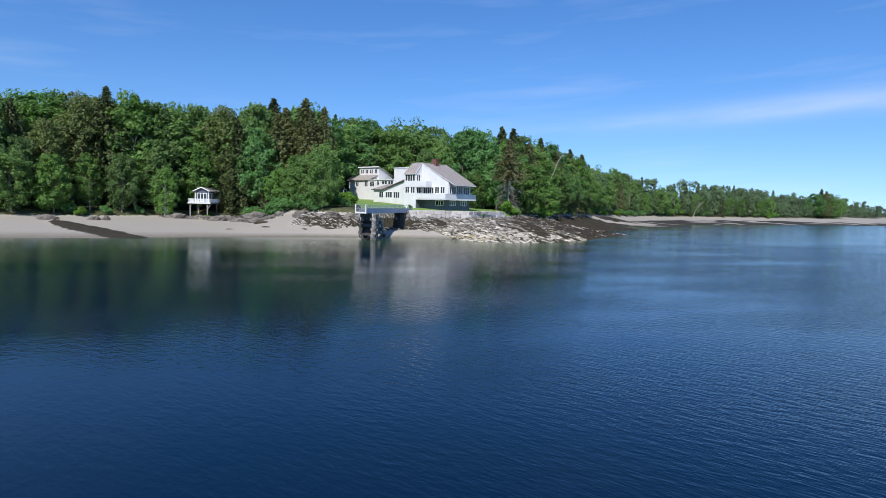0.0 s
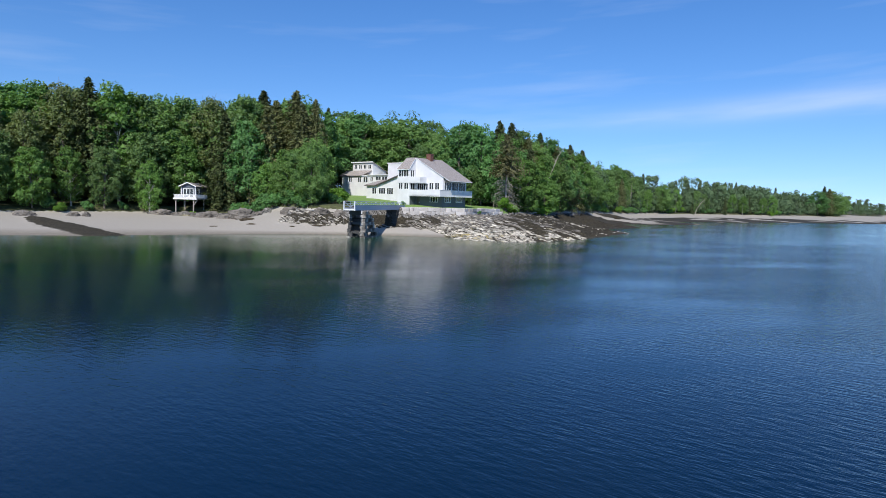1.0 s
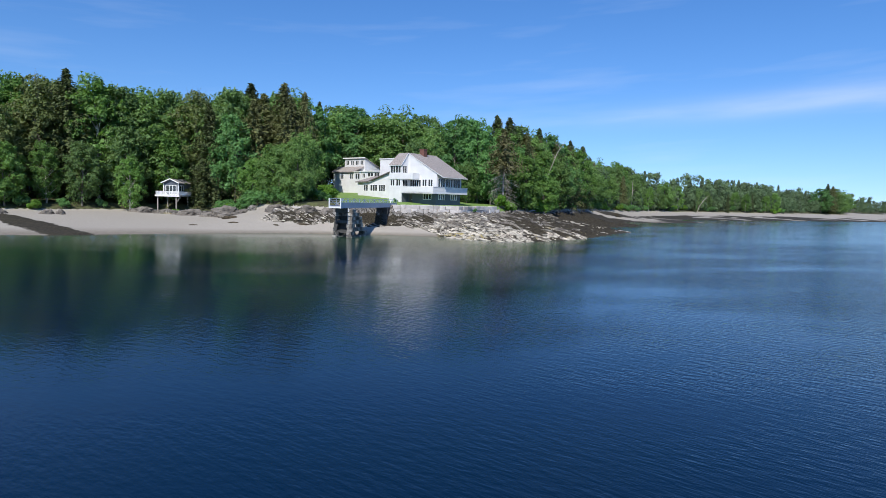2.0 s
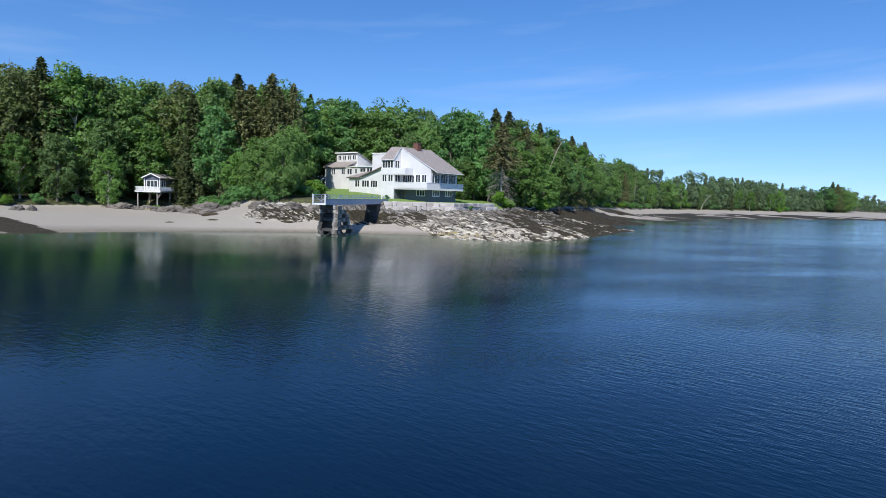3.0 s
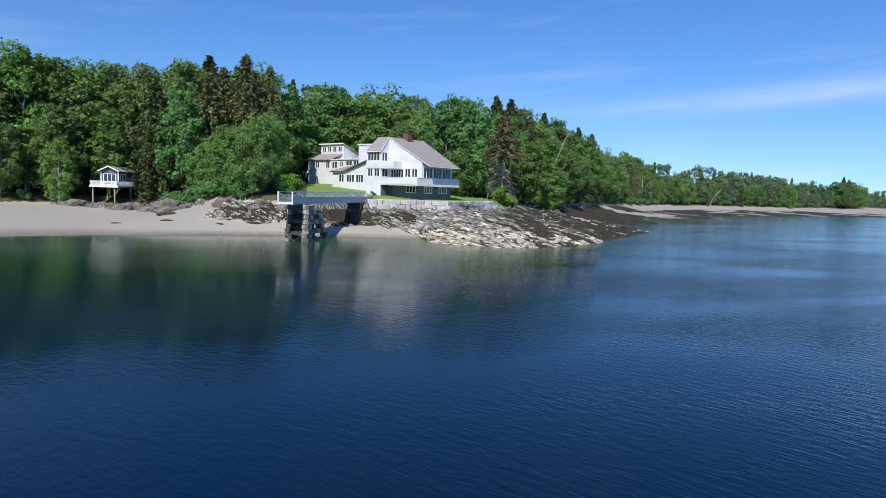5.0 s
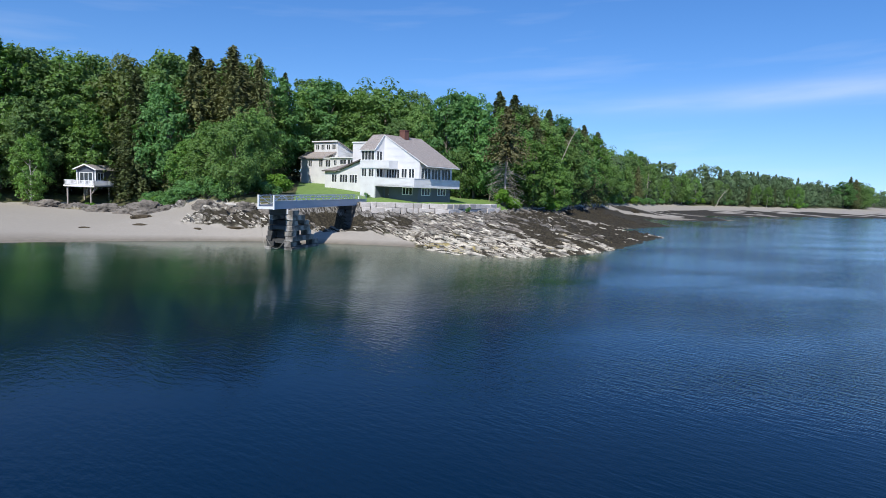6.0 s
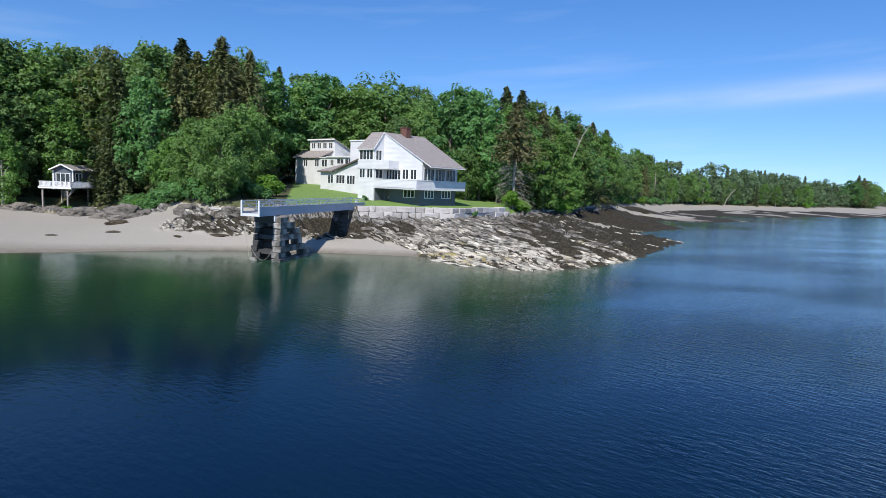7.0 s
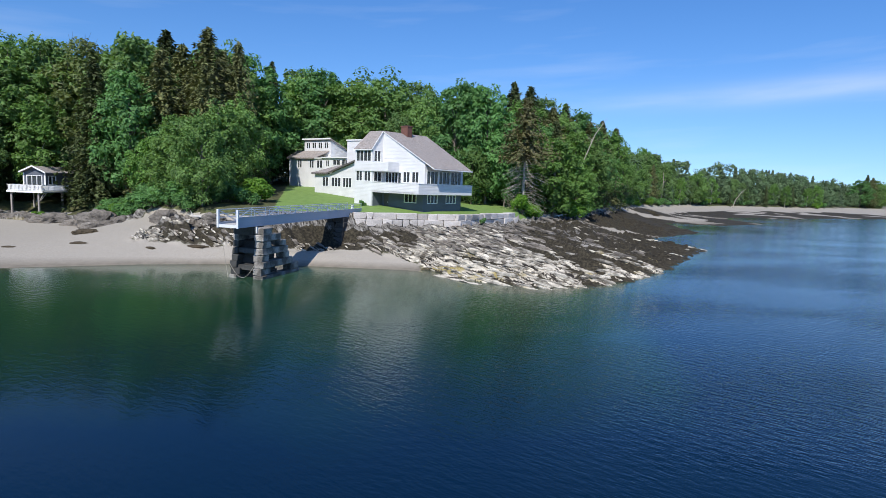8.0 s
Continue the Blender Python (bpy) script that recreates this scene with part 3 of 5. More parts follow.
def water_material():
    mat = bpy.data.materials.new("sea_water")
    mat.use_nodes = True
    nt = mat.node_tree
    bsdf = nt.nodes["Principled BSDF"]
    bsdf.inputs["Roughness"].default_value, bsdf.inputs["IOR"].default_value = 0.10, 1.333
    tc = nt.nodes.new("ShaderNodeTexCoord")
    att = nt.nodes.new("ShaderNodeAttribute")
    att.attribute_name = "depth"
    patch = nt.nodes.new("ShaderNodeTexNoise")
    patch.inputs["Scale"].default_value, patch.inputs["Detail"].default_value = 0.12, 4
    nt.links.new(tc.outputs["Object"], patch.inputs["Vector"])
    m = nt.nodes.new("ShaderNodeMath")
    m.operation = "MULTIPLY_ADD"
    nt.links.new(patch.outputs[0], m.inputs[0])
    m.inputs[1].default_value = 0.30
    shift = nt.nodes.new("ShaderNodeMath")
    shift.operation = "SUBTRACT"
    shift.inputs[1].default_value = 0.09
    nt.links.new(att.outputs["Fac"], shift.inputs[0])
    nt.links.new(shift.outputs[0], m.inputs[2])
    ramp = nt.nodes.new("ShaderNodeValToRGB")
    # water colour by depth; the greens also hold some painted reflection of the trees
    stops = [(0.06, (0.085, 0.095, 0.064)), (0.17, (0.034, 0.080, 0.046)), (0.45, (0.011, 0.044, 0.021)), (0.80, (0.0030, 0.0205, 0.0190)), (1.0, (0.0002, 0.0100, 0.0280))]
    while len(ramp.color_ramp.elements) < len(stops):
        ramp.color_ramp.elements.new(0.5)
    for el, (p, c) in zip(ramp.color_ramp.elements, stops):
        el.position, el.color = p, (*c, 1)
    nt.links.new(m.outputs[0], ramp.inputs[0])
    nt.links.new(ramp.outputs[0], bsdf.inputs["Base Color"])
    # ripples: two wave lengths, with calmer and rougher patches
    mp = nt.nodes.new("ShaderNodeMapping")
    mp.vector_type = "TEXTURE"
    mp.inputs["Rotation"].default_value, mp.inputs["Scale"].default_value = (0, 0, radians(-36)), (1.7, 0.7, 1)
    nt.links.new(tc.outputs["Object"], mp.inputs["Vector"])
    waves = []
    for s, d in ((2.3, 2), (5.5, 3)):
        n = nt.nodes.new("ShaderNodeTexNoise")
        n.inputs["Scale"].default_value, n.inputs["Detail"].default_value = s, d
        nt.links.new(mp.outputs[0], n.inputs["Vector"])
        waves.append(n.outputs[0])
    add = nt.nodes.new("ShaderNodeMath")
    add.operation = "MULTIPLY_ADD"
    nt.links.new(waves[1], add.inputs[0])
    add.inputs[1].default_value = 0.55
    nt.links.new(waves[0], add.inputs[2])
    # long slicks lie across the wind
    slick = nt.nodes.new("ShaderNodeMapping")
    slick.vector_type = "TEXTURE"
    slick.inputs["Rotation"].default_value, slick.inputs["Scale"].default_value = (0, 0, radians(14)), (2.4, 0.9, 1)
    nt.links.new(tc.outputs["Object"], slick.inputs["Vector"])
    calm = nt.nodes.new("ShaderNodeTexNoise")
    calm.inputs["Scale"].default_value, calm.inputs["Detail"].default_value = 0.07, 5
    nt.links.new(slick.outputs[0], calm.inputs["Vector"])
    strength = nt.nodes.new("ShaderNodeMapRange")
    for slot, v in (("From Min", 0.38), ("From Max", 0.60), ("To Min", 0.08), ("To Max", 0.31)):
        strength.inputs[slot].default_value = v
    nt.links.new(calm.outputs[0], strength.inputs["Value"])
    bp = nt.nodes.new("ShaderNodeBump")
    bp.inputs["Distance"].default_value = 0.13
    chop = nt.nodes.new("ShaderNodeAttribute")
    chop.attribute_name = "chop"
    stir = nt.nodes.new("ShaderNodeMath")
    stir.operation = "MULTIPLY"
    nt.links.new(strength.outputs[0], stir.inputs[0])
    nt.links.new(chop.outputs["Fac"], stir.inputs[1])
    nt.links.new(stir.outputs[0], bp.inputs["Strength"])
    nt.links.new(add.outputs[0], bp.inputs["Height"])
    nt.links.new(bp.outputs[0], bsdf.inputs["Normal"])
    return mat


def build_water():
    xs = steps((-2600, -200, 200), (-200, -60, 10), (-60, 60, 1.5), (60, 330, 6), (330, 2800, 180))
    ys = steps((-2800, -100, 300), (-100, 70, 17), (70, 175, 1.5), (175, 440, 5), (440, 1400, 120))
    gx, gy, quads = lattice(xs, ys)
    dc = line_distance(COAST, gx, gy)
    me = grid_mesh(np.stack([gx, gy, np.zeros_like(gx)], -1), quads, water_material())
    a = me.attributes.new("depth", "FLOAT", "POINT")
    # the bottom falls away faster off the point
    depth = np.clip(-dc * 0.16 / 4.5 * (0.56 + 9.0 * smooth(12, 32, gx) + 0.25 * smooth(-30, 10, gx)), 0, 1)
    a.data.foreach_set("value", depth.astype(np.float32))
    # wind reaches the open side of the cove
    c = me.attributes.new("chop", "FLOAT", "POINT")
    c.data.foreach_set("value", ((0.56 + 1.44 * smooth(-8, 45, gx + 0.06 * gy)) * (1 - 0.62 * smooth(85, 150, gy) * smooth(10, 30, gx))).astype(np.float32))
    tagged(new("water", me), "calm dark blue sea with small ripples", "sea", kind="structure")


build_ground()
build_water()


# ---- the house ----
def sunk(bm, z0):
    bmesh.ops.translate(bm, verts=bm.verts, vec=(0, 0, -z0))
    return bm


def window(root, z0, axis, a0, a1, b0, b1, face, panes, mat=None, blind=False):
    """A window set in an opening: a frame with mullions, and a pane of glass in each light. axis as for wall_bm; face: the wall's outer plane."""
    out = -1 if axis == "x" else 1
    lo, hi = sorted((face + out * 0.03, face - out * 0.09))

    def piece(bm, p0, p1, q0, q1, c0, c1):
        return add_box(bm, p0, p1, c0, c1, q0, q1) if axis == "x" else add_box(bm, c0, c1, p0, p1, q0, q1)

    w, step = 0.07, (a1 - a0) / panes
    lights = [(a0 + step * i + 0.045, a0 + step * (i + 1) - 0.045, b0 + 0.02, b1 - 0.02) for i in range(panes)]
    bm = wall_bm(axis, a0 - w, a1 + w, b0 - w, b1 + w, lo, hi, lights)
    fr = part("window", sunk(bm, z0), mat or TRIM, root)
    for i in range(panes):
        c0, c1 = a0 + (a1 - a0) * i / panes + 0.045, a0 + (a1 - a0) * (i + 1) / panes - 0.045
        mid = face - out * 0.05
        pane = part("pane", sunk(piece(bmesh.new(), c0, c1, b0, b1, mid - 0.006, mid + 0.006), z0), GLASS, fr)
        pane.visible_shadow = False
    return fr


def build_house():
    z0 = 5.2
    root = empty("house", pose(-4.0, 127.65, z0, 0, 0, -38), "large white clapboard house with steep weathered shingle roof", "house")

    def put(name, bm, mat, label="", parent=None):
        return part(name, sunk(bm, z0), mat, parent or root, label)

    # lower storey
    put("wall", wall_bm("x", -12.5, -8.9, 4.2, 7.85, 0, 0.2), SIDING)
    # recess side wall, made darker than the white front beside it
    put("basement_wall", wall_bm("y", 0.2, 2.0, 4.2, 7.7, -9.1, -8.9), GREY_SIDING)
    put("wall", wall_bm("y", 0.2, 11.0, 4.2, 13.4, -12.5, -12.3), SIDING)
    door_hole = (-8.5, -7.55, 5.25, 7.45)
    win1 = (-4.45, -2.25, 6.5, 7.58)
    put("basement_wall", wall_bm("x", -8.9, -1.0, 4.2, 7.75, 2.0, 2.2, (door_hole, win1)), GREY_SIDING, "blue-grey clapboard lower wall")
    win2, win3 = (2.9, 4.9, 6.5, 7.6), (6.8, 8.9, 6.5, 7.6)
    put("basement_wall", wall_bm("y", 2.2, 10.1, 4.2, 7.75, -1.2, -1.0, (win2, win3)), GREY_SIDING, "blue-grey clapboard lower wall")
    put("back_wall", wall_bm("x", -12.3, -8.9, 4.2, 13.4, 10.9, 11.1), SIDING)
    put("back_wall", wall_bm("x", -8.0, -1.2, 4.2, 7.75, 9.95, 10.09), GREY_SIDING)
    window(root, z0, "x", *win1, 2.0, 3)
    window(root, z0, "y", *win2, -1.0, 3)
    window(root, z0, "y", *win3, -1.0, 3)
    door = put("door", box(-8.5, -7.55, 2.05, 2.11, 5.25, 7.45), INTERIOR, "dark lower door")
    put("door_handle", box(-7.72, -7.66, 1.98, 2.05, 6.25, 6.4), TRIM, "", door)
    # deck, with a solid boarded parapet
    put("deck_floor", box(-8.88, 0.0, 0.0, 11.3, 7.72, 7.93), TRIM)
    put("inner_floor", box(-12.28, -8.9, 0.22, 10.88, 7.76, 7.95), INTERIOR)
    put("parapet", box(-8.9, -0.13, 0.0, 0.12, 7.66, 9.03), SIDING, "white boarded deck parapet")
    put("parapet", box(-0.12, 0.003, -0.003, 11.3, 7.66, 9.03), SIDING, "white boarded deck parapet")
    put("parapet_cap", box(-8.9, 0.05, -0.05, 0.17, 9.034, 9.09), TRIM)
    put("parapet_cap", box(-0.17, 0.05, 0.174, 11.33, 9.034, 9.09), TRIM)
    put("deck_rail", bar((-0.9, 11.25, 9.06), (-0.13, 11.25, 9.06), 0.1), TRIM)
    # bay at the left of the gable
    m1, m2, up = (-12.2, -10.95, 9.2, 10.52), (-10.5, -9.2, 9.2, 10.52), (-12.25, -9.2, 11.95, 13.4)
    put("wall", wall_bm("x", -12.5, -8.9, 7.854, 13.55, 0, 0.2, (m1, m2, up)), SIDING)
    window(root, z0, "x", *m1, 0.0, 2)
    window(root, z0, "x", *m2, 0.0, 2)
    window(root, z0, "x", *up, 0.0, 4)
    b1, b2 = (0.35, 1.75, 9.2, 10.5), (0.3, 1.55, 11.95, 13.4)
    put("wall", wall_bm("y", 0.2, 2.0, 7.954, 13.55, -9.1, -8.9, (b1, b2)), SIDING)
    put("gable", prism([(-8.9, 0.0, 13.55), (-8.9, 2.0, 13.55), (-8.9, 2.0, 16.1)], (-0.2, 0, 0)), SIDING)
    window(root, z0, "y", *b1, -8.9, 2)
    window(root, z0, "y", *b2, -8.9, 2)
    # gable wall behind the deck
    porch, p1, p2 = (-8.3, -5.2, 8.3, 10.5), (-4.8, -3.55, 9.2, 10.62), (-3.15, -1.9, 9.2, 10.62)
    put("wall", wall_bm("x", -8.9, -0.8, 7.954, 11.0, 2.0, 2.2, (porch, p1, p2)), SIDING)
    put("gable", prism([(-8.9, 2.0, 11.0), (-0.8, 2.0, 11.0), (-0.8, 2.0, 11.85), (-8.9, 2.0, 16.05)], (0, 0.2, 0)), SIDING, "tall white gable")
    window(root, z0, "x", *porch, 2.0, 5, RAIL)
    window(root, z0, "x", *p1, 2.0, 2)
    window(root, z0, "x", *p2, 2.0, 2)
    # glazed room along the deck
    bays = [(2.42 + 2.5 * k, 4.66 + 2.5 * k, 9.1, 10.78) for k in range(3)]
    put("wall", wall_bm("y", 2.2, 9.9, 7.954, 11.75, -1.0, -0.8, bays), SIDING)
    for bay in bays:
        window(root, z0, "y", *bay, -0.8, 3)
    end_win = (-3.6, -1.3, 9.1, 10.7)
    put("end_wall", wall_bm("x", -8.9, -0.8, 7.954, 11.0, 9.9, 10.1, (end_win,)), SIDING)
    window(root, z0, "x", *end_win, 9.9, 3)
    put("end_gable", prism([(-8.9, 9.9, 11.0), (-0.8, 9.9, 11.0), (-0.8, 9.9, 11.85), (-8.9, 9.9, 16.05)], (0, 0.2, 0)), SIDING)
    put("inner_wall", box(-8.8, -4.2, 5.4, 5.5, 7.96, 11.0), INTERIOR)
    put("inner_wall", box(-4.3, -4.2, 5.52, 9.88, 7.96, 11.0), INTERIOR)
    put("inner_wall", box(-12.28, -9.12, 3.4, 3.5, 7.96, 13.4), INTERIOR)
    put("inner_ceiling", box(-8.88, -1.02, 2.22, 9.88, 11.02, 11.1), INTERIOR)
    put("inner_wall", box(-8.88, -1.3, 4.6, 4.7, 4.4, 7.7), INTERIOR)
    put("inner_wall", box(-3.6, -3.5, 4.72, 9.9, 4.4, 7.7), INTERIOR)
    for y in (3.3, 5.9, 8.35):
        put("blind", box(-1.22, -1.2, y, y + 0.5, 9.15, 10.68), LINEN)
    # balcony round the bay
    put("balcony_floor", box(-8.88, -5.62, 0.0, 1.98, 10.56, 10.70), TRIM)
    put("balcony_parapet", box(-12.5, -5.6, -0.13, -0.01, 10.58, 11.85), SIDING, "white boarded balcony parapet")
    put("balcony_parapet", box(-5.72, -5.6, -0.005, 1.99, 10.58, 11.85), SIDING, "white boarded balcony parapet")
    # roofs
    put("roof", prism([(-8.9, 1.95, 16.06), (1.0, 1.80, 10.95), (1.0, 9.8, 10.95), (-8.9, 11.0, 16.06)], (0, 0, 0.18)), SHINGLE, "weathered grey-brown shingle roof")
    put("roof", prism([(-12.6, -0.2, 13.5), (-8.82, -0.2, 13.5), (-8.82, 1.85, 16.08), (-11.6, 1.85, 16.08)], (0, 0, 0.18)), SHINGLE)
    put("roof", prism([(-11.6, 1.86, 16.08), (-8.92, 1.86, 16.08), (-8.92, 11.0, 16.08), (-12.6, 11.2, 13.5)], (0, 0, 0.18)), SHINGLE)
    put("wall", prism([(-12.4, 2.06, 13.4), (-12.4, 10.9, 13.4), (-12.4, 10.9, 13.5), (-11.7, 2.06, 16.0)], (0.1, 0, 0)), SIDING)
    put("fascia", bar((-8.9, 1.92, 16.15), (1.02, 1.77, 11.04), 0.05, 0.09), TRIM)
    put("fascia", bar((-8.79, -0.22, 13.56), (-8.79, 1.82, 16.15), 0.05, 0.14), TRIM)
    put("gutter", bar((-12.63, -0.25, 13.52), (-8.78, -0.25, 13.52), 0.08, 0.12), TRIM)
    put("gutter", bar((1.06, 1.66, 11.0), (1.06, 9.85, 11.0), 0.1, 0.13), TRIM)
    # chimney
    chimney = put("chimney", box(-9.1, -7.8, 5.65, 6.65, 14.6, 17.15, 0.02), BRICK, "red brick chimney")
    put("chimney_cap", box(-9.17, -7.73, 5.58, 6.72, 17.154, 17.3), BRICK, "", chimney)
    put("flue", box(-8.8, -8.1, 5.85, 6.45, 17.304, 17.4), DARK_STONE, "", chimney)
    # low wing running back up the slope
    w1, w2, w3 = (-25.6, -24.1, 8.08, 9.5), (-23.3, -21.0, 8.1, 9.5), (-20.5, -18.4, 8.05, 9.5)
    put("wing_wall", wall_bm("x", -27.6, -12.52, 5.0, 10.02, 4.5, 4.7, (w1, w2, w3)), SIDING)
    put("wing_gable", prism([(-24.0, 4.5, 10.02), (-12.52, 4.5, 10.02), (-12.52, 4.5, 13.5)], (0, 0.2, 0)), SIDING)
    put("wing_wall", wall_bm("y", 4.7, 10.0, 5.0, 10.0, -27.6, -27.4), SIDING)
    put("wing_back_wall", wall_bm("x", -27.4, -12.52, 5.0, 10.6, 9.8, 10.0), SIDING)
    for wn, k in ((w1, 2), (w2, 3), (w3, 3)):
        window(root, z0, "x", *wn, 4.5, k)
    put("inner_wall", box(-27.3, -12.6, 6.8, 6.9, 5.2, 10.2), INTERIOR)
    put("wing_roof", prism([(-28.0, 4.1, 10.0), (-24.0, 4.1, 10.06), (-23.0, 10.2, 11.6), (-28.0, 10.2, 11.5)], (0, 0, 0.22)), SHINGLE)
    put("wing_roof", prism([(-23.99, 4.1, 10.06), (-12.52, 4.1, 13.55), (-12.52, 10.2, 14.6), (-22.99, 10.2, 11.6)], (0, 0, 0.22)), SHINGLE)
    put("wing_fascia", bar((-28.02, 4.05, 10.08), (-24.0, 4.05, 10.14), 0.08, 0.22), DARK_TRIM)
    put("wing_fascia", bar((-24.0, 4.05, 10.14), (-12.55, 4.05, 13.62), 0.08, 0.22), DARK_TRIM)
    # tall box behind the bay
    put("stair_tower", wall_bm("x", -24.0, -16.0, 9.9, 15.6, 8.2, 8.4), SIDING)
    put("stair_tower", wall_bm("y", 8.4, 13.0, 9.9, 15.6, -16.2, -16.0), SIDING)
    put("stair_tower", wall_bm("y", 8.4, 13.0, 9.9, 15.6, -24.0, -23.8), SIDING)
    put("tower_roof", box(-24.15, -15.85, 8.05, 13.1, 15.604, 15.8), TRIM)
    # granite footing and step by the wing
    put("footing", box(-27.9, -18.0, 4.2, 4.46, 5.0, 6.55, 0.04), GRANITE, "rough granite footing")
    put("step", box(-26.8, -25.2, 3.2, 4.18, 5.6, 6.35, 0.05), GRANITE, "granite step")


def build_annex():
    z0 = 7.6
    x0, y0 = -4.0, 127.65
    root = empty("annex", pose(x0, y0, z0, 0, 0, -38) @ pose(-40, 14.5, 0), "white annex with clerestory windows on the grassy slope", "house")

    def put(name, bm, mat, label=""):
        bmesh.ops.translate(bm, verts=bm.verts, vec=(40, -14.5, -z0))
        return part(name, bm, mat, root, label)

    def win(axis, a0, a1, b0, b1, face, k):
        fr = window(root, z0, axis, a0, a1, b0, b1, face, k)
        for ob in (fr, *fr.children):
            ob.data.transform(Matrix.Translation((40, -14.5, 0)))

    hi = [(-43.5 + 1.85 * i, -43.5 + 1.85 * i + 1.2, 14.95, 16.05) for i in range(4)]
    put("wall", wall_bm("x", -44.1, -36.1, 7.0, 16.45, 14.5, 14.7, hi), SIDING)
    for h in hi:
        win("x", *h, 14.5, 2)
    put("side_wall", prism([(-36.3, 14.7, 7.0), (-36.3, 19.6, 7.0), (-36.3, 19.6, 14.2), (-36.3, 14.7, 16.5)], (0.2, 0, 0)), SIDING)
    put("side_wall", prism([(-44.1, 14.7, 7.0), (-44.1, 19.6, 7.0), (-44.1, 19.6, 14.2), (-44.1, 14.7, 16.5)], (0.2, 0, 0)), SIDING)
    put("back_wall", wall_bm("x", -43.9, -36.3, 7.0, 14.1, 19.4, 19.6), SIDING)
    put("roof", prism([(-44.4, 14.2, 16.62), (-35.85, 14.2, 16.62), (-35.85, 19.9, 14.1), (-44.4, 19.9, 14.1)], (0, 0, 0.2)), SHINGLE)
    put("fascia", bar((-44.45, 14.14, 16.7), (-35.8, 14.14, 16.7), 0.08, 0.26), TRIM)
    low = [(-43.5, -42.2, 11.2, 12.6), (-39.8, -38.5, 11.2, 12.6), (-37.6, -35.9, 11.2, 12.6)]
    put("low_wall", wall_bm("x", -46.2, -35.62, 7.0, 12.9, 12.5, 12.7, low), SIDING)
    for h in low:
        win("x", *h, 12.5, 2)
    put("low_side_wall", wall_bm("y", 12.7, 14.48, 7.0, 12.9, -46.2, -46.0), SIDING)
    put("low_roof", prism([(-46.6, 12.1, 12.9), (-38.2, 12.1, 12.9), (-36.4, 14.48, 14.3), (-46.6, 14.48, 14.3)], (0, 0, 0.2)), SHINGLE)
    link = [(-34.9, -33.9, 11.5, 12.6), (-32.9, -30.9, 11.8, 12.7), (-30.5, -28.6, 11.8, 12.7)]
    put("link_wall", wall_bm("x", -35.6, -24.05, 7.0, 13.0, 12.5, 12.7, link), SIDING)
    for h in link:
        win("x", *h, 12.5, 2)
    put("link_roof", box(-35.9, -24.1, 12.2, 17.0, 13.004, 13.2), TRIM)
    put("inner_wall", box(-45.9, -24.1, 14.72, 14.8, 7.2, 12.9), INTERIOR)
    put("inner_wall", box(-43.8, -36.4, 16.4, 16.5, 7.2, 14.9), INTERIOR)
    put("low_roof", box(-38.1, -35.62, 12.3, 14.48, 12.904, 13.1), TRIM)


# ---- granite retaining wall ----
def stone_mesh(rng, lx, ly, lz, rough=0.05):
    """A split block: a bevelled box with uneven corners, resting on z = 0."""
    bm = bmesh.new()
    add_box(bm, -lx / 2, lx / 2, -ly / 2, ly / 2, 0, lz)
    for v in bm.verts:
        v.co += Vector((rng.uniform(-1, 1), rng.uniform(-1, 1), rng.uniform(-1, 0.3))) * rough
    bmesh.ops.bevel(bm, geom=list(bm.edges), offset=0.045, segments=1, affect="EDGES")
    bmesh.ops.recalc_face_normals(bm, faces=bm.faces)
    me = bpy.data.meshes.new("stone")
    bm.to_mesh(me)
    bm.free()
    return me


def block(name, root, me, mat, m):
    if not me.materials:
        me.materials.append(mat)
    ob = new(name, me)
    ob.parent = root
    ob.matrix_local = m
    return ob


def build_retaining_wall():
    rng = random.Random(4)
    root = empty("retaining_wall", pose(-11, 122.6, 3.6), "low retaining wall of pale split granite blocks", "wall", kind="structure")
    line = [Vector((-11.2, 122.7, 0)), Vector((1.5, 126.9, 0)), Vector((9.8, 140.1, 0))]
    for (a, b) in zip(line, line[1:]):
        length, d = (b - a).length, (b - a).normalized()
        ang = math.degrees(math.atan2(d.y, d.x))
        for course in range(2):
            s = -0.3 * course
            while s < length - 0.5:
                lx = min(rng.choice((0.9, 1.3, 1.7, 2.1, 2.6, 3.0)) * rng.uniform(0.9, 1.1), length - s + 0.2)
                lz = 0.84 if course == 0 else rng.uniform(0.70, 0.78)
                c = a + d * (s + lx / 2) - Vector((0, 0, 0))
                me = stone_mesh(rng, lx - 0.05, 1.0, lz, 0.085)
                z = 3.72 if course == 0 else 4.575
                off = rng.uniform(-0.12, 0.12) + 0.08 * course
                n = Vector((-d.y, d.x, 0))
                block("granite_block", root, me, GRANITE, root.matrix_world.inverted() @ pose(c.x + n.x * (0.35 + off), c.y + n.y * (0.35 + off), z, 0, 0, ang + rng.uniform(-1, 1)))
                s += lx


# ---- footbridge and its stone crib ----
BRIDGE = pose(-18.0, 100.67, 0, 0, 0, -12.5)


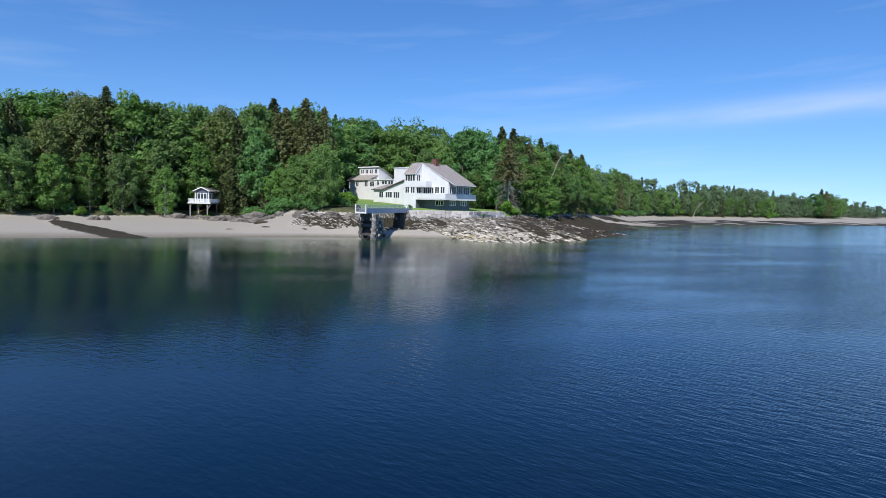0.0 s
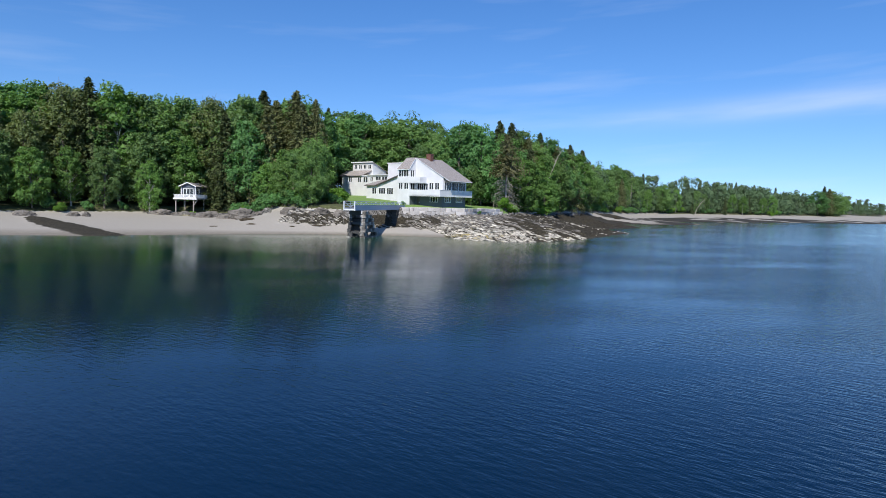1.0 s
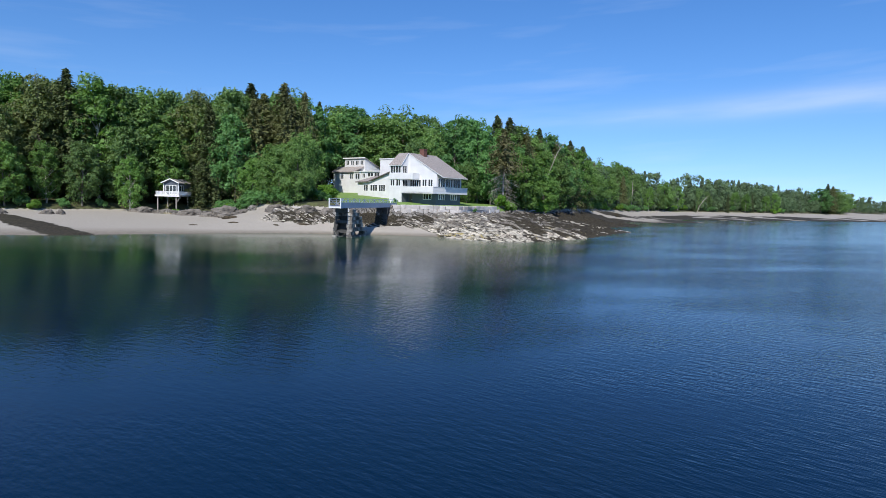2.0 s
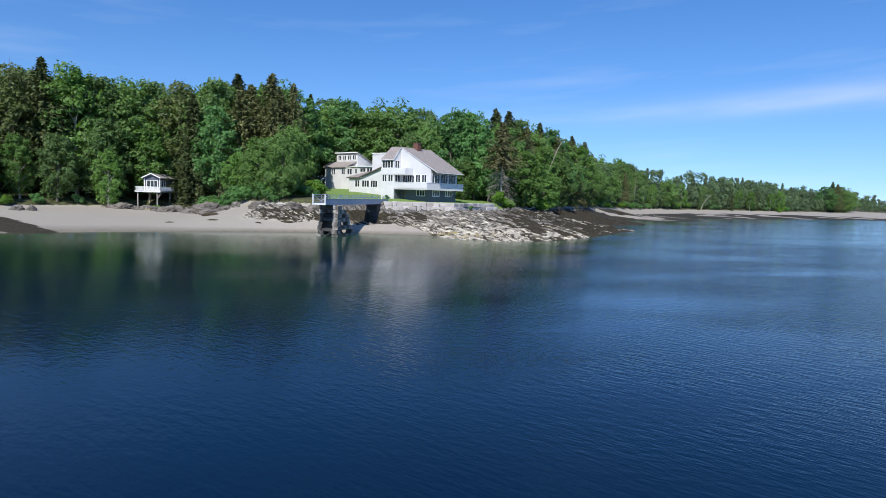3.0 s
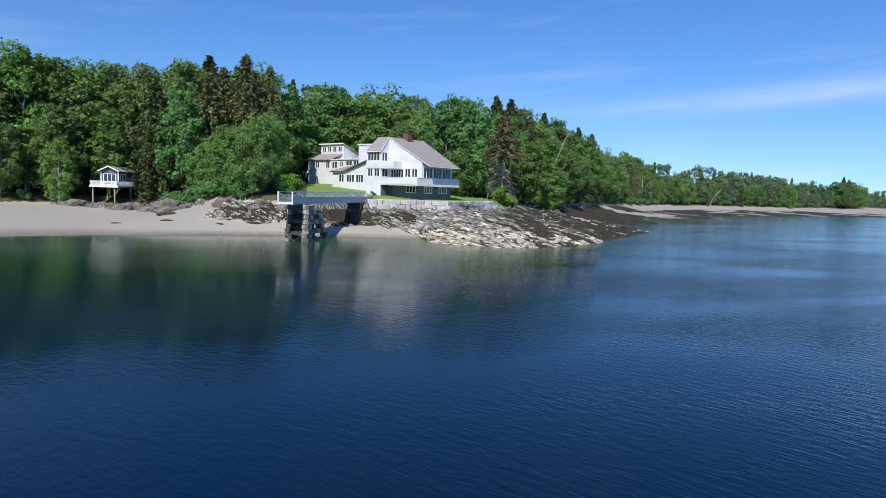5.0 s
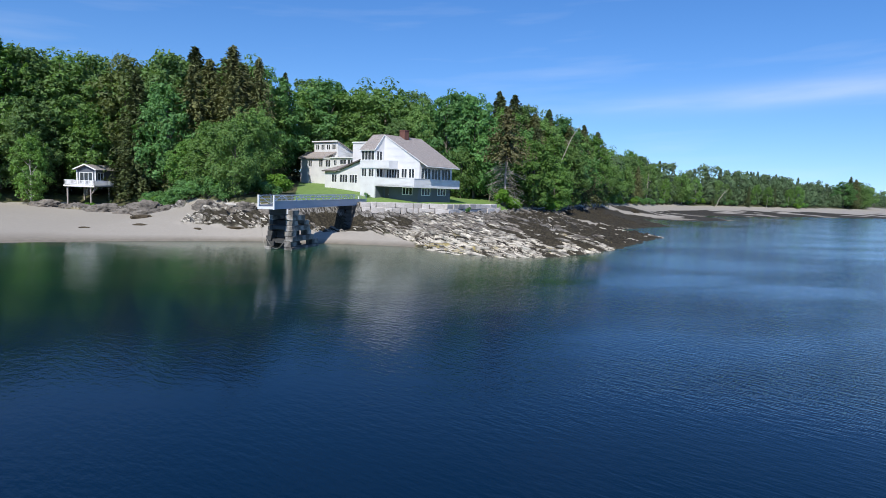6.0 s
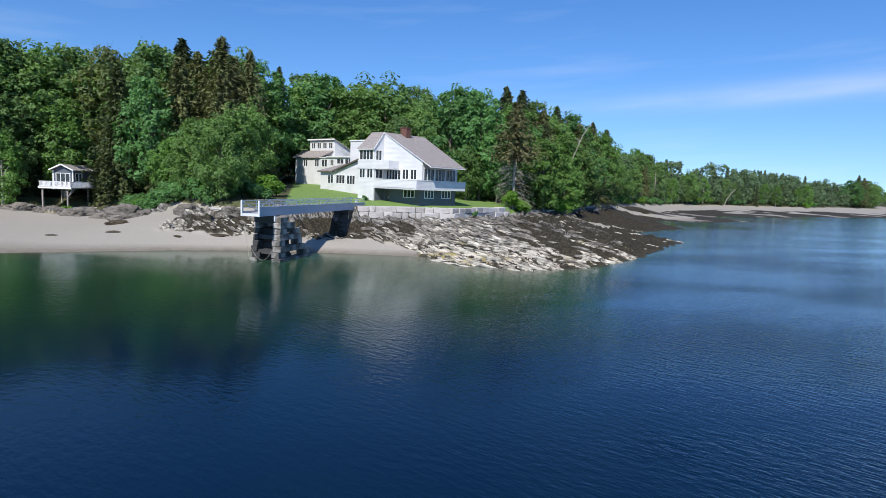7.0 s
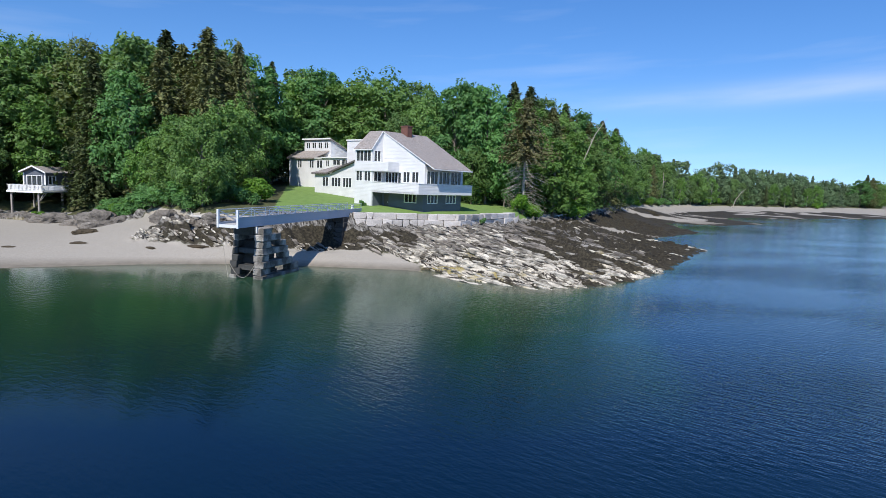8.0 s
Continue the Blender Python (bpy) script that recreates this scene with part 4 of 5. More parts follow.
def build_bridge():
    root = empty("footbridge", BRIDGE @ pose(0, 0, 4.7), "blue-grey steel footbridge with plate sides and pale railings", "bridge")
    n = 26.9

    def put(name, bm, mat, label=""):
        return part(name, sunk(bm, 4.7), mat, root, label)

    bm = box(0.92, 1.0, 0, n, 4.82, 5.60)
    add_box(bm, 0.86, 1.06, 0, n, 5.604, 5.66)
    add_box(bm, 0.86, 1.06, 0, n, 4.74, 4.816)
    put("girder", bm, STEEL, "blue-grey plate girder")
    bm = box(-1.0, -0.92, 0.1, n, 4.82, 5.12)
    add_box(bm, -1.03, -0.89, 0.1, n, 5.124, 5.18)
    put("girder", bm, STEEL, "blue-grey low girder")
    count = 11
    for i in range(count + 1):
        y = 0.12 + (n - 0.24) * i / count
        put("post", box(0.93, 0.99, y - 0.03, y + 0.03, 5.664, 6.2), RAIL)
        put("post", box(-0.99, -0.93, y - 0.03, y + 0.03, 5.184, 6.2), RAIL)
        if i < count:
            y1 = 0.12 + (n - 0.24) * (i + 1) / count
            p, q = ((-0.96, y, 5.2), (-0.96, y1, 6.18)) if i % 2 else ((-0.96, y, 6.18), (-0.96, y1, 5.2))
            put("brace", bar(p, q, 0.075), RAIL)
        put("cross_beam", box(-0.9, 0.9, y - 0.06, y + 0.06, 4.75, 4.93), STEEL)
    put("handrail", box(0.92, 1.0, 0, n, 6.204, 6.27), RAIL)
    put("handrail", box(-1.0, -0.92, 0, n, 6.204, 6.27), RAIL)
    for z in (5.52, 5.85):
        put("rail", box(-0.98, -0.94, 0.1, n, z, z + 0.06), RAIL)
    put("rail", box(0.94, 0.98, 0.1, n, 5.92, 5.97), RAIL)
    for x in (-0.97, 0.97):
        put("end_post", box(x - 0.09, x + 0.09, -0.13, 0.0, 4.7, 6.3, 0.01), RAIL, "thick pale end post")
    put("end_beam", box(-0.87, 0.87, -0.1, 0.0, 4.74, 5.0), RAIL, "pale end beam")
    for k in range(60):
        y = 0.08 + 0.447 * k
        put("deck_board", box(-0.91, 0.91, y, y + 0.42, 4.94, 4.99), DECKING)
    # ramp at the shore end
    put("landing", box(-1.1, 1.1, n + 0.02, n + 1.6, 4.9, 5.06), DECKING)


def build_crib():
    rng = random.Random(9)
    root = empty("stone_crib", BRIDGE @ pose(0.2, 5.5, -0.9), "crib of stacked granite slabs under the seaward end", "bridge pier")
    inv = root.matrix_world.inverted()

    def lay(x0, x1, y0, y1, z, h, mat=PIER_STONE):
        me = stone_mesh(rng, x1 - x0, y1 - y0, h, 0.07)
        block("granite_slab", root, me, mat, inv @ BRIDGE @ pose((x0 + x1) / 2, (y0 + y1) / 2, z, 0, 0, rng.uniform(-2, 2)))

    # right stack: long slabs with short blocks between
    z = -0.9
    courses = [((2.2, 9.4),), ((2.3, 9.2),), ((2.3, 4.0), (7.4, 8.9)), ((2.35, 7.9),), ((2.4, 3.6), (6.2, 7.3)), ((2.4, 7.0),), ((2.5, 3.9), (5.4, 6.4)), ((2.45, 5.6),), ((2.5, 3.9),)]
    for runs in courses:
        h = 0.62
        for a, b in runs:
            lay(0.95, 1.85 + rng.uniform(-0.1, 0.12), a, b, z, h - 0.03)
        z += h
    z = -0.9
    for k in range(9):
        w = 0.9 if k < 3 else 0.62
        lay(-1.45 + 0.04 * k, -1.45 + 0.04 * k + w, 2.1 + 0.04 * k, 8.6 - 0.35 * k, z, 0.59, PIER_STONE if k < 2 or k == 7 else DARK_STONE)
        z += 0.62
    # dark stones of the core
    for k in range(6):
        lay(-0.75, 0.9, 3.3, 6.6 - 0.2 * k, -0.9 + 0.72 * k, 0.69, DARK_STONE)
    for z in (0.75, 2.3):
        lay(-0.8, 1.0, 2.5, 3.2, z, 0.45, DARK_STONE)
    # cap beam below the deck and prop
    part("cap_beam", box(-1.2, 0.72, -3.2, -1.4, 4.85, 5.6, 0.03), DARK_STONE, root, "dark timber cap beam")
    part("prop", box(0.95, 1.08, -3.1, -2.95, 5.05, 5.62), RAIL, root, "pale steel prop")
    bm = bmesh.new()
    pts = [Vector((-1.45 + 2.5 * t, -3.45, 2.9 - 1.9 * math.sin(math.pi * (0.12 + 0.76 * t)))) for t in [i / 14 for i in range(15)]]
    add_tube(bm, pts, [0.026] * 15, 5)
    part("mooring_rope", bm, ROPE, root, "slack pale rope")
    bm = bmesh.new()
    pts = [Vector((-2.4 + 1.0 * t, -3.2 - 0.6 * t, 4.6 - 3.6 * t ** 0.8)) for t in [i / 8 for i in range(9)]]
    add_tube(bm, pts, [0.02] * 9, 5)
    part("mooring_rope", bm, ROPE, root)


def build_abutment():
    rng = random.Random(12)
    # the deck's shade is put into these stones by their dark colour
    root = empty("bridge_abutment", BRIDGE @ pose(0, 22.4, 0.6), "granite abutment carrying the landward end, coloured dark for the deck shade", "bridge pier")
    inv = root.matrix_world.inverted()
    z = 0.6
    for k in range(7):
        for a, b in ((-1.15, 0.1), (0.14, 1.2)) if k % 2 else ((-1.2, -0.3), (-0.26, 1.15)):
            me = stone_mesh(rng, b - a, 4.6 - 0.1 * k, 0.58, 0.06)
            block("granite_slab", root, me, DARK_STONE, inv @ BRIDGE @ pose((a + b) / 2, 22.6 + 0.08 * k, z, 0, 0, rng.uniform(-1.5, 1.5)))
        z += 0.585


# ---- boathouse on posts above the beach ----
def build_cabin():
    z0 = 3.4
    root = empty("beach_cabin", pose(-62.7, 137.4, z0), "small blue-grey cabin with white trim on a post-mounted deck", "cabin")

    def put(name, bm, mat, label="", parent=None):
        return part(name, sunk(bm, z0), mat, parent or root, label)

    w = 1.65
    doors = (-1.15, 1.15, 6.0, 7.95)
    put("wall", wall_bm("x", -w, w, 5.75, 8.45, 0, 0.15, (doors,)), GREY_SIDING)
    put("gable", prism([(-w, 0, 8.45), (w, 0, 8.45), (0, 0, 9.2)], (0, 0.15, 0)), GREY_SIDING)
    side = (0.7, 2.3, 6.7, 7.95)
    put("wall", wall_bm("y", 0.15, 6.2, 5.75, 8.45, w - 0.15, w, (side,)), GREY_SIDING)
    put("wall", wall_bm("y", 0.15, 6.2, 5.75, 8.45, -w, -w + 0.15), GREY_SIDING)
    put("back_wall", wall_bm("x", -w + 0.16, w - 0.16, 5.75, 8.45, 6.05, 6.2), GREY_SIDING)
    window(root, z0, "x", *doors, 0.0, 3)
    window(root, z0, "y", *side, w, 2)
    for s in (-1, 1):
        put("roof", prism([(0, -0.45, 9.3), (s * (w + 0.35), -0.45, 8.38), (s * (w + 0.35), 6.5, 8.38), (0, 6.5, 9.3)], (0, 0, 0.12)), SHINGLE)
        put("bargeboard", bar((0, -0.5, 9.4), (s * (w + 0.4), -0.5, 8.46), 0.06, 0.2), TRIM)
        put("corner_board", box(s * w - 0.1, s * w + 0.1, -0.04, -0.005, 5.75, 8.4), TRIM)
    put("inner_wall", box(-w + 0.2, w - 0.2, 2.8, 2.9, 5.8, 8.4), INTERIOR)
    put("floor", box(-2.2, 3.2, -2.7, 6.2, 5.55, 5.74), DECKING)
    # railing with boards
    runs = [((-2.15, -2.66), (3.1, -2.66)), ((3.1, -2.66), (3.1, 3.0)), ((-2.15, -2.66), (-2.15, -0.1))]
    for a, b in runs:
        for z in (5.86, 6.62):
            put("rail", bar((*a, z), (*b, z), 0.07), TRIM)
        length = math.dist(a, b)
        k = int(length / 0.2)
        for i in range(k + 1):
            t = i / k
            put("baluster", bar((a[0] + (b[0] - a[0]) * t, a[1] + (b[1] - a[1]) * t, 5.8), (a[0] + (b[0] - a[0]) * t, a[1] + (b[1] - a[1]) * t, 6.6), 0.11 if i % 6 else 0.16, 0.05), TRIM)
    put("rim_board", box(-2.25, 3.2, -2.75, -2.7, 5.5, 5.76), TRIM)
    for x, y in ((-1.8, -2.3), (2.3, -2.3), (2.7, 2.2), (-1.8, 2.2), (2.3, 5.6)):
        put("support_post", box(x - 0.11, x + 0.11, y - 0.11, y + 0.11, 1.2, 5.55), TIMBER)
    put("brace", bar((2.3, -2.3, 4.1), (3.0, -1.6, 5.5), 0.1), TIMBER)
    put("brace", bar((2.3, -2.3, 4.1), (3.1, -2.3, 5.5), 0.1), TIMBER)


build_house()
build_annex()
build_retaining_wall()
build_bridge()
build_crib()
build_abutment()
build_cabin()


# ---- trees ----
def leaf_cloud(rng, centres, radii, count, size, flat=0.75, outward=None):
    """Many small leaf blades on the outsides of lobes: vertices and triangles."""
    centres, radii = np.array(centres), np.array(radii)
    weight = radii**1.5 / np.sum(radii**1.5)
    pick = rng.choice(len(centres), count, p=weight)
    d = rng.normal(size=(count, 3))
    d /= np.linalg.norm(d, axis=1)[:, None]
    if outward is not None:
        d = d + 0.65 * np.array(outward)[pick]
        d /= np.linalg.norm(d, axis=1)[:, None]
    d[:, 2] = np.where((d[:, 2] < -0.3) & (rng.random(count) < 0.6), -d[:, 2], d[:, 2])
    r = radii[pick] * rng.uniform(0.45, 1.15, count) ** 0.6
    pos = centres[pick] + d * r[:, None] * np.array([1, 1, flat])
    nrm = d + rng.normal(scale=0.42, size=(count, 3)) + np.array([0, 0, 0.5])
    nrm /= np.linalg.norm(nrm, axis=1)[:, None]
    a = np.cross(nrm, rng.normal(size=(count, 3)))
    a /= np.linalg.norm(a, axis=1)[:, None] + 1e-9
    b = np.cross(nrm, a)
    s = size * 1.16 * rng.uniform(0.6, 1.35, count)[:, None]
    blade = np.stack([pos - b * s * 0.5, pos + a * s * 0.42 + b * s * 0.12, pos - a * s * 0.42 + b * s * 0.6], 1)
    return blade.reshape(-1, 3), np.arange(3 * count).reshape(-1, 3)


def broadleaf(seed, height, width, low, leaves, mat, label, bark=None, size=0.36, twiggy=0.0, upright=0.3):
    """A broad-leaved tree: tapered trunk with limbs, and a crown of leaf clumps with gaps and an uneven outline. upright: how far the top shoots stand up; twiggy: bare twigs above the crown."""
    rng = np.random.default_rng(seed)
    rnd = random.Random(seed)
    root = empty("broadleaf_tree", Matrix(), label, "tree", "trees of the wood")
    bm = bmesh.new()
    lean = Vector((rnd.uniform(-0.04, 0.04), rnd.uniform(-0.04, 0.04), 1))
    trunk = [lean * (height * t) + Vector((rnd.uniform(-1, 1), rnd.uniform(-1, 1), 0)) * 0.12 * t * 3 for t in (0, 0.15, 0.35, 0.55, 0.75, 0.9)]
    add_tube(bm, [p - Vector((0, 0, 0.5 if i == 0 else 0)) for i, p in enumerate(trunk)], [height * k for k in (0.016, 0.012, 0.010, 0.007, 0.004, 0.0015)], 7)
    centres, radii, outward = [], [], []
    lobes = 40
    top = 0.97 - 0.03 * upright
    middle, half = (low + top) / 2 * height, (top - low) / 2 * height
    for i in range(lobes):
        # lobes spread over an egg-shaped crown, fullest a little below the middle
        up = 1 - 2 * (i + 0.5) / lobes
        ang = i * 2.39996 + rnd.uniform(-0.35, 0.35)
        side = math.sqrt(max(0.0, 1 - up * up)) * (1.0 - 0.18 * up)
        k = rnd.uniform(0.62, 1.0)
        dirn = Vector((math.cos(ang) * side, math.sin(ang) * side, up))
        c = lean * middle + Vector((dirn.x * width * 0.40 * k, dirn.y * width * 0.40 * k, up * half * 0.86 * rnd.uniform(0.88, 1.06)))
        r = width * rnd.uniform(0.13, 0.21) * (1.0 - 0.15 * max(0.0, up))
        # each lobe is a handful of smaller sprays round its outside
        for j in range(6):
            o = Vector((rnd.gauss(0, 1), rnd.gauss(0, 1), rnd.gauss(0, 0.8))) + 0.8 * dirn
            centres.append(c + o.normalized() * r * rnd.uniform(0.45, 0.9))
            radii.append(r * rnd.uniform(0.36, 0.66))
            outward.append(dirn)
        if up > 0.15:
            # shoots that stand up along the top outline
            for j in range(int(4 * upright + 1)):
                foot = c + Vector((rnd.uniform(-0.8, 0.8) * r, rnd.uniform(-0.8, 0.8) * r, r * 0.3))
                tall = rnd.uniform(0.5, 1.4) * (0.25 + upright) * height * 0.05
                for q in range(4):
                    centres.append(foot + Vector((dirn.x * 0.15 * q, dirn.y * 0.15 * q, tall * q / 3)))
                    radii.append(0.05 * width * (1.2 - 0.28 * q))
                    outward.append(Vector((0, 0, 0.4)))
        if i % 2 == 0:
            base = lean * max(height * 0.08, c.z - height * 0.18)
            add_tube(bm, [base, base.lerp(c, 0.55) + Vector((0, 0, 0.3)), c], [height * 0.005, height * 0.003, 0.02], 5)
    for k in range(int(twiggy * 40)):
        c = centres[rnd.randrange(0, len(centres) // 3)]
        add_tube(bm, [c, c + Vector((rnd.uniform(-0.5, 0.5), rnd.uniform(-0.5, 0.5), rnd.uniform(0.9, 1.9)))], [0.028, 0.008], 3)
    part("trunk", bm, bark or BARK, root)
    verts, faces = leaf_cloud(rng, centres, radii, leaves, size, 0.85, outward)
    # sprays deeper inside keep the crown from showing through
    inner, inner_faces = leaf_cloud(rng, [lean * middle + (c - lean * middle) * 0.74 for c in centres], [r * 0.9 for r in radii], leaves // 5, size * 1.7, 0.9)
    verts = np.concatenate([verts, inner])
    verts[:, 2] *= np.where(verts[:, 2] > 0, height / verts[:, 2].max(), 1.0)
    faces = np.concatenate([faces, inner_faces + 3 * len(faces)])
    crown = new("crown", grid_mesh(verts, faces, mat))
    crown.parent = root
    return root


def conifer(seed, height, width, low, mat, label, density=1.0, bare=0.0):
    """A spruce: straight trunk, whorls of drooping boughs set with needle sprays, a thin leader."""
    rng = np.random.default_rng(seed)
    rnd = random.Random(seed)
    root = empty("spruce_tree", Matrix(), label, "tree", "trees of the wood")
    bm = bmesh.new()
    add_tube(bm, [(0, 0, -0.5), (0, 0, height * 0.5), (0, 0, height * 0.97)], [height * (0.009 if bare else 0.013), height * (0.006 if bare else 0.008), 0.02], 7)
    blades = []
    z = height * low
    while z < height * 0.985:
        rel = (z - height * low) / (height * (1 - low))
        reach = width * 0.62 * (1 - rel) ** 0.74 * rnd.uniform(0.70, 1.12) * (0.75 + 0.25 * min(1, rel * 5)) + 0.18
        n = max(5, int((11 - 5 * rel) * density))
        turn = rnd.uniform(0, 6.28)
        for k in range(n):
            ang = turn + 6.283 * k / n + rnd.uniform(-0.25, 0.25)
            ln = reach * rnd.uniform(0.5, 1.15)
            zb = z + rnd.uniform(-0.28, 0.28)
            rise = 0.35 * rel - 0.25
            dirn = np.array([math.cos(ang), math.sin(ang), 0.0])
            across = np.array([-math.sin(ang), math.cos(ang), 0.0])
            pieces = max(2, int(ln / 0.62))
            for j in range(pieces):
                t = (j + 0.6) / pieces
                p = dirn * ln * t + np.array([0, 0, zb + ln * (rise * t - 0.28 * t * t + 0.16 * t**4)])
                for _ in range(7):
                    q = p + across * rnd.uniform(-1, 1) * 0.42 * (1.15 - t) * min(ln, 2.4) * 0.5 + np.array([0, 0, rnd.uniform(-0.75, 0.22)])
                    a = dirn * rnd.uniform(0.20, 0.42) + across * rnd.uniform(-0.26, 0.26) + np.array([0, 0, rnd.uniform(-0.40, 0.14)])
                    b = across * rnd.uniform(0.11, 0.20) + np.array([0, 0, rnd.uniform(-0.15, 0.2)])
                    blades.append((q - a * 0.5 - b, q - a * 0.3 + b, q + a))
            if rnd.random() < 0.25:
                add_tube(bm, [(0, 0, z), tuple(dirn * ln * 0.8 + np.array([0, 0, z + ln * (rise * 0.8 - 0.12)]))], [0.035, 0.01], 3)
        z += rnd.uniform(0.34, 0.62) * (1.25 - 0.5 * rel) / max(density, 0.6)
    # leader shoots
    for k in range(14):
        zz = height * (0.955 + 0.05 * k / 14)
        ang = k * 2.4
        q = np.array([0.06 * math.cos(ang), 0.06 * math.sin(ang), zz])
        a = np.array([0.25 * math.cos(ang), 0.25 * math.sin(ang), 0.16])
        b = np.array([-0.09 * math.sin(ang), 0.09 * math.cos(ang), 0.08])
        blades.append((q - b, q + b, q + a * (1.1 - k / 16)))
    if bare:
        # dead lower boughs: grey, bare and drooping
        z = 1.6
        while z < height * low:
            for k in range(5):
                ang = rnd.uniform(0, 6.28)
                ln = width * 0.5 * rnd.uniform(0.4, 0.85)
                p1 = Vector((math.cos(ang) * ln * 0.5, math.sin(ang) * ln * 0.5, z + 0.05))
                p2 = Vector((math.cos(ang) * ln, math.sin(ang) * ln, z - ln * 0.3))
                add_tube(bm, [(0, 0, z), p1, p2], [0.04, 0.025, 0.008], 4)
                for _ in range(3):
                    t = rnd.uniform(0.4, 1.0)
                    s = p1.lerp(p2, t)
                    add_tube(bm, [s, s + Vector((rnd.uniform(-0.5, 0.5), rnd.uniform(-0.5, 0.5), rnd.uniform(-0.5, 0.0)))], [0.016, 0.006], 3)
            z += rnd.uniform(0.25, 0.5)
    part("trunk", bm, DEAD_WOOD if bare else BARK, root)
    verts = np.array(blades).reshape(-1, 3)
    verts[:, 2] *= height / verts[:, 2].max()
    crown = new("crown", grid_mesh(verts, np.arange(len(verts)).reshape(-1, 3), mat))
    crown.parent = root
    return root


def shrub(seed, height, width, leaves, mat, label, size=0.22):
    """A rounded, many-stemmed shrub that reaches the ground."""
    rng = np.random.default_rng(seed)
    rnd = random.Random(seed)
    root = empty("shrub", Matrix(), label, "shrub", "shrubs along the bank")
    bm = bmesh.new()
    centres, radii = [], []
    for k in range(14):
        ang, out = rnd.uniform(0, 6.28), width / 2 * rnd.uniform(0.1, 0.75)
        c = Vector((math.cos(ang) * out, math.sin(ang) * out, height * rnd.uniform(0.25, 0.8) * (1.1 - 0.5 * out / width)))
        centres.append(c)
        radii.append(width * rnd.uniform(0.13, 0.22))
        add_tube(bm, [(c.x * 0.15, c.y * 0.15, -0.25), tuple(c)], [0.035, 0.012], 4)
    part("stem", bm, BARK, root)
    verts, quads = leaf_cloud(rng, centres, radii, leaves, size, 0.85)
    verts[:, 2] = np.maximum(verts[:, 2], -0.1)
    crown = new("foliage", grid_mesh(verts, quads, mat))
    crown.parent = root
    return root


KINDS = {
    "maple": broadleaf(11, 20, 13.0, 0.06, 7600, LEAF, "full-leaved maple with mid-green crown", None, 0.44),
    "maple2": broadleaf(12, 20, 12.0, 0.05, 7600, LEAF_DARK, "dense deep green broad-leaved tree", None, 0.44, 0.0, 0.2),
    "birch": broadleaf(13, 20, 10.0, 0.06, 6800, LEAF_LIGHT, "light green birch with pale trunk", PALE_BARK, 0.38, 0.2, 0.8),
    "ash": broadleaf(14, 20, 11.0, 0.06, 7200, LEAF_ASH, "upright ash with feathery crown", None, 0.40, 0.0, 1.0),
    "oak": broadleaf(15, 20, 11.5, 0.06, 6800, LEAF_OLIVE, "olive-green tree just coming into leaf", None, 0.38, 1.0, 0.5),
    "young": broadleaf(16, 12, 8.0, 0.02, 6000, LEAF_LIGHT, "bright green young maple leafy to the ground", None, 0.32, 0.0, 0.2),
    "spruce": conifer(21, 24, 9.5, 0.10, NEEDLE, "tall dark spruce with drooping boughs"),
    "spruce2": conifer(22, 24, 8.0, 0.04, NEEDLE, "narrow dark spruce clothed to the ground"),
    "spruce3": conifer(23, 24, 10.5, 0.06, NEEDLE_BROWN, "bronze-green spruce heavy with cones"),
    "dying": conifer(24, 24, 9.0, 0.50, NEEDLE_OLD, "half-dead spruce with bare grey lower boughs", 0.9, 1.0),
    "bush": shrub(31, 2.2, 3.6, 3000, LEAF_BRIGHT, "rounded light green shrub at the grass edge"),
    "bush2": shrub(32, 2.4, 3.4, 2000, LEAF_DARK, "dark green shrub below the wood"),
}
USED = set()


def plant(kind, x, y, height, turn=None, wide=1.0, sink=0.1):
    first = KINDS[kind]
    base = {"young": 12, "bush": 2.2, "bush2": 2.4}.get(kind, 24 if kind.startswith(("spruce", "dying")) else 20)
    s = height / base
    turn = random.uniform(0, 360) if turn is None else turn
    m = pose(x, y, ground_height(x, y) - sink, 0, 0, turn) @ Matrix.Diagonal((s * wide, s * wide, s, 1))
    if kind in USED:
        return copy_thing(first, m @ Matrix.Diagonal([1 / k for k in first.scale] + [1]))
    USED.add(kind)
    first.matrix_basis = m
    return first


def top_at(kind, x, y, top, **more):
    return plant(kind, x, y, top - ground_height(x, y), **more)


random.seed(5)
